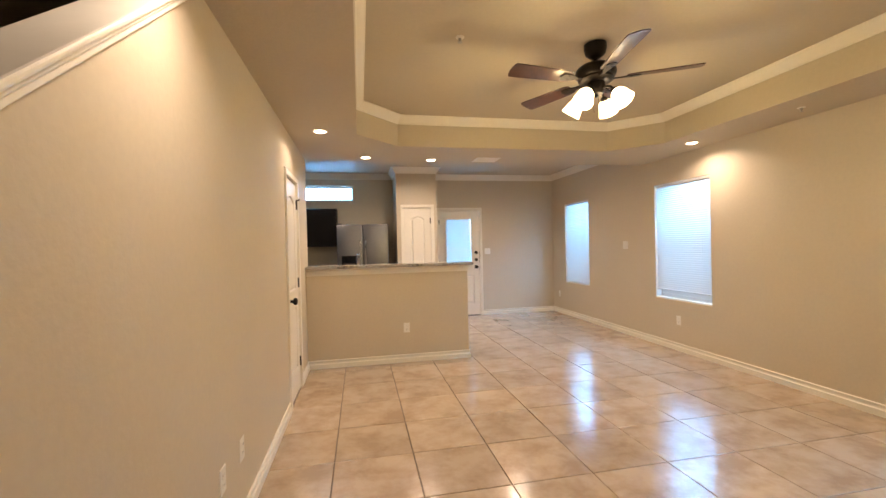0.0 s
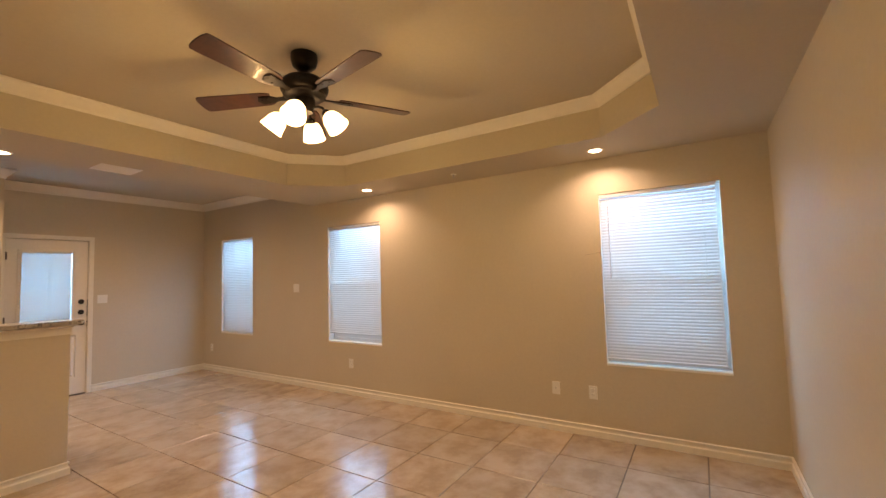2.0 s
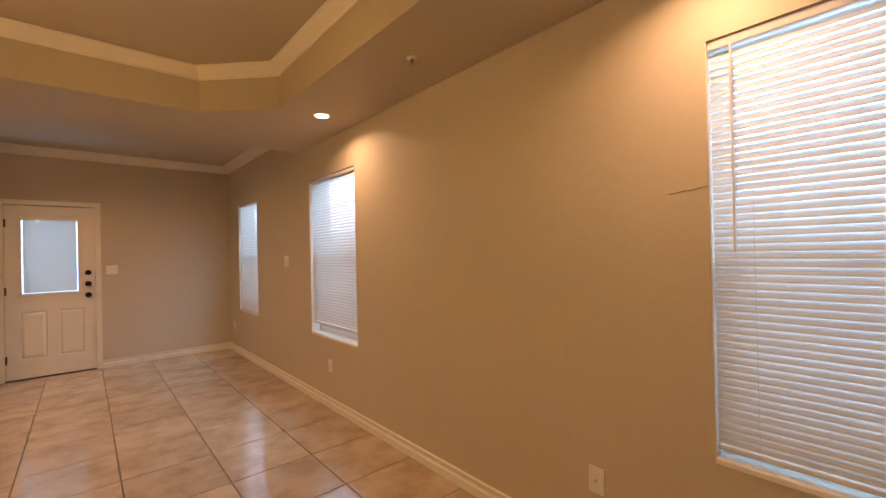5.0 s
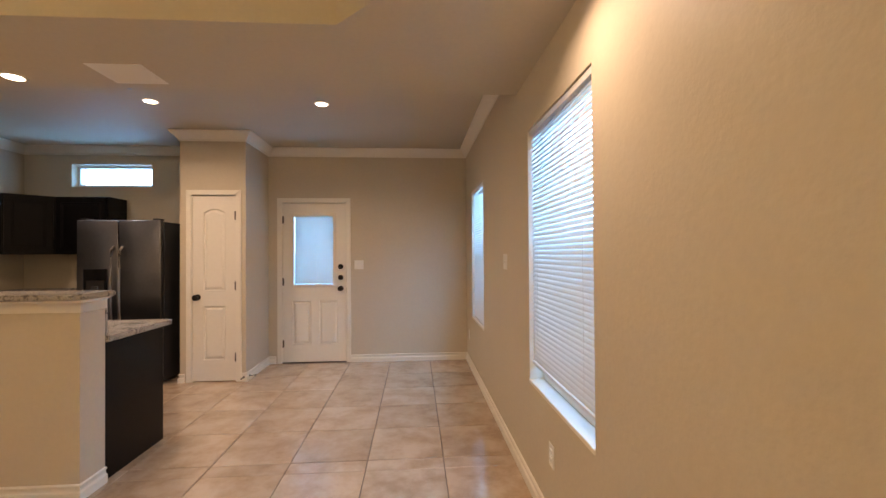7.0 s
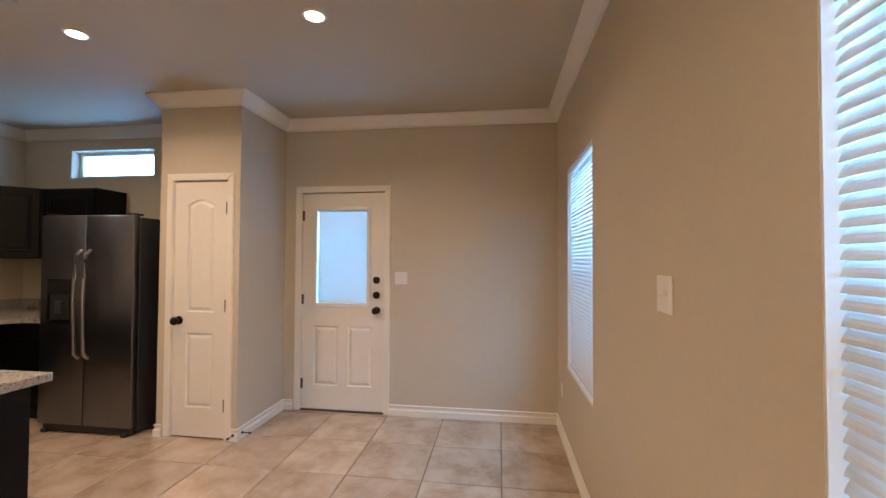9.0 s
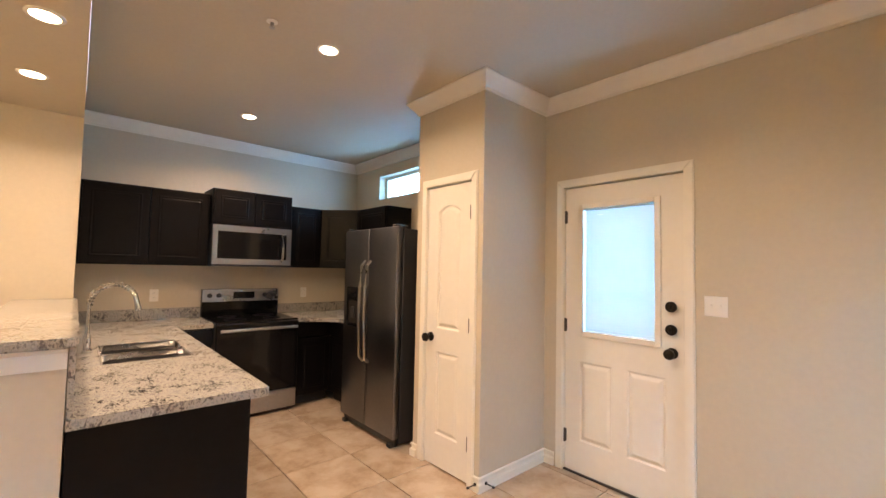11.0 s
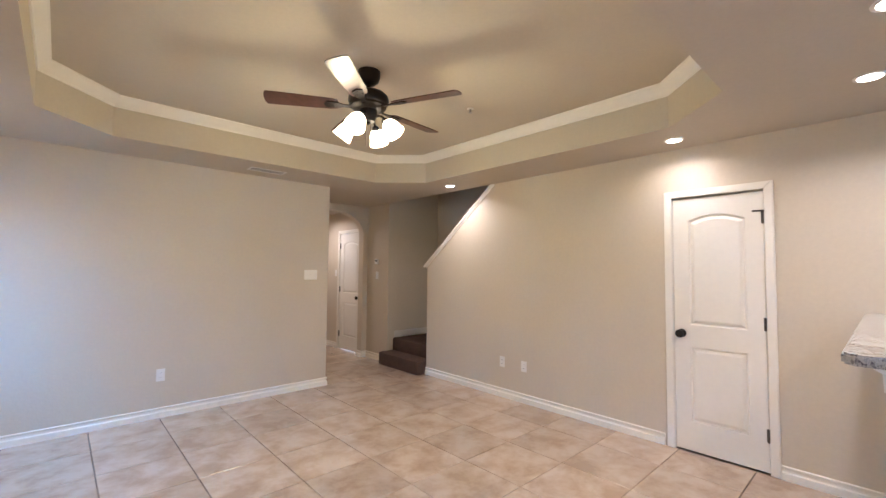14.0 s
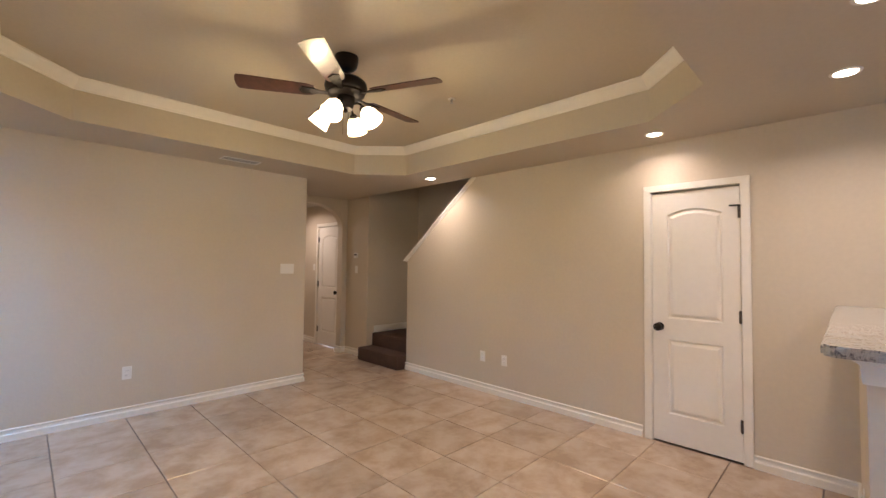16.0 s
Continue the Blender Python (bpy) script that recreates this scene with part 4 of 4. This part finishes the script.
corner = thing("corner_wall_cabinet", "dark espresso wood corner wall cabinet set diagonally", "cabinet", pose(UF, 7.25, 0, 0, 0, 45), "wall cabinets")
diag = 0.31 * math.sqrt(2)
inv = pose(UF, 7.25, 0, 0, 0, 45).inverted()
outline = [(inv @ Vector((x, y, 0))).to_2d() for x, y in ((UF, 7.25), (UF + 0.31, 7.56), (UF + 0.31, NY - 0.003), (KX + 0.003, NY - 0.003), (KX + 0.003, 7.25))]
part("body", prism(bmesh.new(), [tuple(p) for p in outline], 1.425, 2.10), CABINET, corner)
cabinet_door(corner, 0.02, diag - 0.02, 1.44, 2.088)
cabinet(pose(UF + 0.312, 7.56, 0), 0.585, NY - 7.56 - 0.003, 1.425, 2.10, 1, "dark espresso wood wall cabinet beside the refrigerator", group="wall cabinets")

BX = KX + 0.60
BC = "dark espresso wood base cabinet under the granite counter"
cabinet(pose(BX, 5.80, 0, 0, 0, 90), 0.305, 0.597, 0, 0.862, 1, BC, True, True, "base cabinets")
cabinet(pose(BX, 6.885, 0, 0, 0, 90), 0.385, 0.597, 0, 0.862, 1, BC, True, True, "base cabinets")
cabinet(pose(BX + 0.002, 7.27, 0), 0.60, NY - 7.273, 0, 0.862, 1, BC, True, True, "base cabinets")

# peninsula: dark cabinet with a plain end panel
pen = thing("peninsula_cabinet", "dark espresso wood peninsula cabinet with a plain end panel", "cabinet")
part("body", boxes((KX + 0.003, 1.402, MID + 0.004, 5.735, 0.10, 0.862), bevel=0.002), CABINET, pen)
part("toe_kick", boxes((KX + 0.003, 1.39, MID + 0.004, 5.68, 0.0, 0.099)), TOE, pen)
part("end_panel", boxes((1.403, 1.419, MID + 0.004, 5.742, 0.002, 0.862), bevel=0.002), CABINET, pen)
for x0 in (-0.80, -0.34, 0.12, 0.58, 1.0):
    bm = boxes((x0, min(x0 + 0.45, 1.398), 5.736, 5.754, 0.115, 0.85), bevel=0.003)
    part("door", bm, CABINET, pen)


# counters
def counter_slab(name, outline, z0, z1, label):
    bm = prism(bmesh.new(), outline, z0, z1)
    edges = [e for e in bm.edges if all(v.co.z > z1 - 1e-4 for v in e.verts)]
    bmesh.ops.bevel(bm, geom=edges, offset=0.006, segments=2, affect="EDGES")
    c = thing(name, label, "countertop")
    part("slab", bm, GRANITE, c)
    return c


SK = (-0.14, 0.52, 5.27, 5.69)
CZ0, CZ1 = 0.864, 0.902
pc = thing("peninsula_countertop", "speckled grey and cream granite counter with a sink cut-out", "countertop")
part("slab", panel_wall(bmesh.new(), "z", CZ0, CZ1, (KX + 0.002, 1.442), (MID + 0.002, 5.815), [SK]), GRANITE, pc)
part("slab_return", boxes((KX + 0.002, BX + 0.025, 5.8155, 6.108, CZ0, CZ1)), GRANITE, pc)
part("backsplash", boxes((WX - T, HWX, MID + 0.001, MID + 0.02, CZ1 + 0.0005, 1.148)), GRANITE, pc, "granite upstand against the half wall")
part("backsplash", boxes((KX + 0.001, KX + 0.02, MID + 0.021, 6.108, CZ1 + 0.0005, 1.005)), GRANITE, pc)
cc = counter_slab("corner_countertop", [(KX + 0.002, 6.884), (BX + 0.025, 6.884), (BX + 0.025, 6.97), (BX + 0.27, 7.235), (-0.262, 7.235), (-0.262, NY - 0.002), (KX + 0.002, NY - 0.002)], CZ0, CZ1,
                  "speckled grey and cream granite corner counter")
part("backsplash", boxes((KX + 0.001, KX + 0.02, 6.884, NY - 0.021, CZ1 + 0.0005, 1.005)), GRANITE, cc)
part("backsplash", boxes((KX + 0.001, -0.262, NY - 0.02, NY - 0.001, CZ1 + 0.0005, 1.005)), GRANITE, cc)

bar = thing("bar_top", "speckled granite raised bar top on the half wall", "countertop")
bm = prism(bmesh.new(), [(WX + 0.001, 4.845), (1.46, 4.845), (1.49, 4.875), (1.49, 5.135), (1.465, 5.165), (WX + 0.001, 5.165)], 1.152, 1.187)
edges = [e for e in bm.edges if abs(e.verts[0].co.z - e.verts[1].co.z) < 1e-4]
bmesh.ops.bevel(bm, geom=edges, offset=0.007, segments=2, affect="EDGES")
part("slab", bm, GRANITE, bar)
CAP = [(0, 0), (0, -0.075), (0.010, -0.075), (0.012, -0.02), (0.030, -0.006), (0.030, 0)]
structure("trim_bar", molding(bmesh.new(), [(HWX, HWY1, 1.151), (HWX, HWY0, 1.151), (WX, HWY0, 1.151)], CAP), TRIM, "cream painted moulding under the bar top", "trim")

# sink
sink = thing("kitchen_sink", "double-bowl stainless steel undermount sink", "sink")
for x0, x1 in ((SK[0] + 0.004, 0.183), (0.197, SK[1] - 0.004)):
    bm = bmesh.new()
    y0, y1, z0, z1 = SK[2] + 0.004, SK[3] - 0.004, 0.69, CZ1 - 0.006
    box(bm, x0, x1, y0, y1, z0, z1)
    topf = [f for f in bm.faces if f.calc_center_median().z > z1 - 1e-4]
    bmesh.ops.delete(bm, geom=topf, context="FACES")
    bmesh.ops.bevel(bm, geom=[e for e in bm.edges if e.is_valid and (abs(e.verts[0].co.z - e.verts[1].co.z) > 0.1 or max(v.co.z for v in e.verts) < z0 + 1e-4)], offset=0.03, segments=3, affect="EDGES")
    bowl = part("bowl", bm, STEEL, sink, "", True)
    sol = bowl.modifiers.new("wall", "SOLIDIFY")
    sol.thickness, sol.offset = 0.002, 1
    part("drain", lathe(bmesh.new(), [(0.0, 0.0), (0.04, 0.0), (0.042, 0.003), (0.03, 0.004), (0.0, 0.002)], 20, Matrix.Translation(((x0 + x1) / 2, (y0 + y1) / 2, z0 + 0.001))), CHROME, sink, "chrome drain", True)
part("rim", panel_wall(bmesh.new(), "z", CZ1 - 0.006, CZ1 - 0.003, (SK[0] + 0.001, SK[1] - 0.001), (SK[2] + 0.001, SK[3] - 0.001), [(SK[0] + 0.006, 0.182, SK[2] + 0.006, SK[3] - 0.006), (0.198, SK[1] - 0.006, SK[2] + 0.006, SK[3] - 0.006)]), STEEL, sink)

# faucet
fx, fy = 0.10, 5.215
fa = thing("kitchen_faucet", "tall chrome gooseneck faucet with a spring coil", "faucet", pose(fx, fy, CZ1))
part("base", lathe(bmesh.new(), [(0.028, 0.0005), (0.028, 0.012), (0.02, 0.02), (0.017, 0.10), (0.013, 0.11), (0.0, 0.11)], 24), CHROME, fa, "", True)
arc = [(0, 0, 0.10), (0, 0, 0.28)] + [(0, 0.115 - 0.115 * math.cos(a), 0.28 + 0.125 * math.sin(a)) for a in (math.pi * k / 16 for k in range(1, 15))]
part("spout", tube(bmesh.new(), arc, 0.009, 12), CHROME, fa, "", True)
pts = []
dense = []
for a, b in zip(arc[1:], arc[2:]):
    for s in range(6):
        dense.append(Vector(a).lerp(Vector(b), s / 6))
for i, p in enumerate(dense):
    ang = i * 1.3
    d = (dense[min(i + 1, len(dense) - 1)] - dense[max(i - 1, 0)]).normalized() if len(dense) > 1 else Vector((0, 0, 1))
    side = Vector((1, 0, 0))
    other = d.cross(side)
    pts.append(p + 0.0165 * (math.cos(ang) * side + math.sin(ang) * other))
part("spring_coil", tube(bmesh.new(), pts, 0.0038, 6), CHROME, fa, "chrome spring coil", True)
end = Vector(arc[-1])
part("spray_head", lathe(bmesh.new(), [(0.011, 0.02), (0.014, -0.01), (0.016, -0.06), (0.019, -0.085), (0.017, -0.09), (0.0, -0.09)], 20, Matrix.Translation(end) @ pose(0, 0, 0, 12)), CHROME, fa, "", True)
part("lever", tube(bmesh.new(), [(0.016, 0, 0.06), (0.05, 0, 0.075), (0.085, 0, 0.10)], 0.005, 8), CHROME, fa, "", True)


# range
def kitchen_range():
    r = thing("kitchen_range", "stainless steel electric range with a black glass cooktop", "range", pose(KX + 0.645, 6.115, 0, 0, 0, 90))
    w, d = 0.762, 0.64
    part("body", boxes((0.0, w, 0.0, d, 0.02, 0.895), bevel=0.003), DARKGREY, r, "dark grey range body")
    part("cooktop", boxes((0.002, w - 0.002, -0.012, d - 0.075, 0.897, 0.912), bevel=0.004), GLASSBLACK, r, "black glass cooktop")
    for x, y, q in ((0.2, 0.15, 0.1), (0.56, 0.15, 0.085), (0.2, 0.42, 0.085), (0.56, 0.42, 0.1)):
        part("burner_ring", lathe(bmesh.new(), [(q, 0.9122), (q, 0.9127), (q - 0.004, 0.9127), (q - 0.004, 0.9122)], 36, Matrix.Translation((x, y, 0))), DARKGREY, r)
    bg = part("backguard", boxes((0.0, w, d - 0.07, d - 0.005, 0.9, 1.185), bevel=0.006), GLASSBLACK, r, "black lower backguard")
    part("control_panel", boxes((0.002, w - 0.002, d - 0.082, d - 0.069, 1.055, 1.183), bevel=0.004), STEEL, r, "stainless control panel")
    part("display", boxes((0.29, 0.50, d - 0.085, d - 0.081, 1.085, 1.155)), GLASSBLACK, r, "black display")
    for x in (0.065, 0.15, 0.61, 0.70):
        part("control_knob", lathe(bmesh.new(), [(0.024, 0.0), (0.022, 0.02), (0.018, 0.026), (0.0, 0.026)], 20, Matrix.Translation((x, d - 0.082, 1.12)) @ pose(0, 0, 0, 90)), DARKGREY, r, "", True)
    door = part("oven_door", boxes((0.004, w - 0.004, -0.03, -0.001, 0.225, 0.885), bevel=0.005), GLASSBLACK, r, "black glass oven door")
    part("window", boxes((0.13, w - 0.13, -0.032, -0.0295, 0.36, 0.70)), GLASSBLACK, door)
    bm = tube(bmesh.new(), [(0.03, -0.075, 0.835), (w / 2, -0.08, 0.838), (w - 0.03, -0.075, 0.835)], 0.014, 12)
    box(bm, 0.05, 0.075, -0.07, -0.029, 0.825, 0.845)
    box(bm, w - 0.075, w - 0.05, -0.07, -0.029, 0.825, 0.845)
    part("handle", bm, STEEL, door, "stainless bar handle", True)
    dr = part("drawer", boxes((0.004, w - 0.004, -0.028, -0.001, 0.035, 0.215), bevel=0.005), STEEL, r, "stainless storage drawer")
    part("drawer_grip", boxes((0.1, w - 0.1, -0.034, -0.027, 0.17, 0.195), bevel=0.003), STEEL, dr)
    for x in (0.05, w - 0.05):
        part("foot", boxes((x - 0.02, x + 0.02, 0.05, 0.09, 0.0, 0.02)), RUBBER, r)


kitchen_range()


def microwave():
    w, h, d = 0.762, 0.405, 0.385
    m = thing("microwave", "stainless steel microwave with a black glass door", "microwave", pose(KX + 0.385, 6.112, 1.425, 0, 0, 90))
    part("body", boxes((0.0, w, 0.0, d - 0.003, 0.0, h), bevel=0.003), DARKGREY, m)
    door = part("door", panel_wall(bmesh.new(), "y", -0.022, -0.001, (0.0, w), (0.02, h), [(0.045, w - 0.05, 0.075, h - 0.06)]), STEEL, m, "stainless door frame")
    part("window", boxes((0.045, w - 0.05, -0.018, -0.004, 0.075, h - 0.06)), GLASSBLACK, door, "black glass window")
    part("vent_grille", boxes((0.01, w - 0.01, -0.016, -0.001, 0.002, 0.018)), DARKGREY, m)
    bm = tube(bmesh.new(), [(w - 0.10, -0.022, 0.06), (w - 0.10, -0.055, 0.09), (w - 0.10, -0.066, h / 2), (w - 0.10, -0.055, h - 0.075), (w - 0.10, -0.022, h - 0.045)], 0.013, 12)
    part("handle", bm, CHROME, door, "bright curved handle", True)
    part("control_strip", boxes((w - 0.065, w - 0.052, -0.0235, -0.022, 0.10, h - 0.08)), GLASSBLACK, door)


microwave()


def fridge():
    w, h = 0.86, 1.785
    f = thing("refrigerator", "dark stainless side-by-side refrigerator with a water dispenser", "refrigerator", pose(-0.25, 7.145, 0))
    part("cabinet", boxes((0.0, w, 0.0, 0.70, 0.03, h - 0.015), bevel=0.004), DARKGREY, f, "dark grey refrigerator cabinet")
    mid = 0.425
    for name, x0, x1 in (("freezer_door", 0.0, mid - 0.003), ("fridge_door", mid + 0.003, w)):
        bm = boxes((x0, x1, -0.065, -0.004, 0.075, h), bevel=0.012)
        dr = part(name, bm, FRIDGE, f, "dark stainless door", True)
        hx = x1 - 0.04 if name == "freezer_door" else x0 + 0.04
        bm = tube(bmesh.new(), [(hx, -0.065, 0.62), (hx, -0.105, 0.66), (hx, -0.118, 0.85), (hx, -0.122, 1.06), (hx, -0.118, 1.27), (hx, -0.105, 1.46), (hx, -0.065, 1.50)], 0.014, 12)
        part("handle", bm, STEEL, dr, "curved stainless handle", True)
        if name == "freezer_door":
            dsp = part("dispenser", panel_wall(bmesh.new(), "y", -0.072, -0.0652, (0.075, 0.315), (0.90, 1.26), [(0.10, 0.29, 0.93, 1.14)]), GLASSBLACK, dr, "black water and ice dispenser")
            part("recess", boxes((0.10, 0.29, -0.0668, -0.0655, 0.93, 1.14)), TOE, dsp)
            part("paddle", boxes((0.165, 0.225, -0.085, -0.067, 0.98, 1.08), bevel=0.004), DARKGREY, dsp)
    part("kick_grille", boxes((0.02, w - 0.02, -0.03, -0.002, 0.015, 0.07)), DARKGREY, f, "dark kick grille")
    for x in (0.03, w - 0.09):
        part("hinge_cover", boxes((x, x + 0.06, -0.05, 0.06, h + 0.0005, h + 0.018), bevel=0.004), DARKGREY, f)
        part("foot", boxes((x, x + 0.05, -0.06, 0.02, 0.0, 0.03), bevel=0.004), RUBBER, f)


fridge()


# door stops on the pantry baseboard
def door_stop(x, y, turn):
    d = thing("door_stop", "small black spring door stop on the baseboard", "door stop", pose(x, y, 0.05, 0, 0, turn), "spring door stops")
    part("base", lathe(bmesh.new(), [(0.011, 0.0), (0.011, 0.006), (0.006, 0.008), (0.0, 0.008)], 14, pose(0, 0, 0, 90)), BLACK, d)
    part("rod", tube(bmesh.new(), [(0, -0.006, 0), (0, -0.06, 0)], 0.004, 8), BLACK, d)
    part("tip", lathe(bmesh.new(), [(0.008, 0.06), (0.009, 0.066), (0.007, 0.075), (0.0, 0.075)], 12, pose(0, 0, 0, 90)), RUBBER, d)


door_stop(1.452, PY - 0.015, 0)
door_stop(PX1 + 0.015, PY + 0.05, 90)


# ---------- a hairline plaster crack beside a window ----------
def crack():
    pts = [(1.42, 1.615), (1.45, 1.612), (1.475, 1.604), (1.50, 1.607), (1.525, 1.602), (1.555, 1.60)]
    bm = tube(bmesh.new(), [(EX - 0.0004, y, z) for y, z in pts], 0.0014, 6)
    part("crack", bm, material("crack_shadow", (0.25, 0.19, 0.13), 0.9, grain=0.2), bpy.data.objects["wall_east"], "hairline plaster crack")


crack()


# ---------- floor tiles ----------
def tile_mesh(w, d):
    bm = box(bmesh.new(), -w / 2, w / 2, -d / 2, d / 2, -0.009, 0.0)
    top = [e for e in bm.edges if all(v.co.z > -0.001 for v in e.verts)]
    bmesh.ops.bevel(bm, geom=top, offset=0.0025, segments=1, affect="EDGES")
    return mesh_of("tile", bm, TILE)


def lay_tiles():
    """Square tiles in a straight grid over all floors; cut at the walls."""
    floor = bpy.data.objects["floor"]
    pitch_x, pitch_y, x0, y0, gap = 0.515, 0.507, 1.475, 1.73, 0.006
    shared = {}
    zones = [(WX, EX, SY, MID), (KX, EX, MID, NY), (WX, SX, HY, SY)]
    for zx0, zx1, zy0, zy1 in zones:
        for i in range(math.floor((zx0 - x0) / pitch_x), math.ceil((zx1 - x0) / pitch_x)):
            for j in range(math.floor((zy0 - y0) / pitch_y), math.ceil((zy1 - y0) / pitch_y)):
                a0, a1 = max(zx0, x0 + i * pitch_x + gap / 2), min(zx1, x0 + (i + 1) * pitch_x - gap / 2)
                b0, b1 = max(zy0, y0 + j * pitch_y + gap / 2), min(zy1, y0 + (j + 1) * pitch_y - gap / 2)
                if a1 - a0 < 0.02 or b1 - b0 < 0.02:
                    continue
                key = (round(a1 - a0, 3), round(b1 - b0, 3))
                if key not in shared:
                    shared[key] = tile_mesh(*key)
                ob = new("tile", shared[key])
                ob.location = ((a0 + a1) / 2, (b0 + b1) / 2, random.uniform(-0.0008, 0.0))
                ob.rotation_euler = (random.uniform(-0.0012, 0.0012), random.uniform(-0.0012, 0.0012), 0)
                ob.parent = floor


lay_tiles()
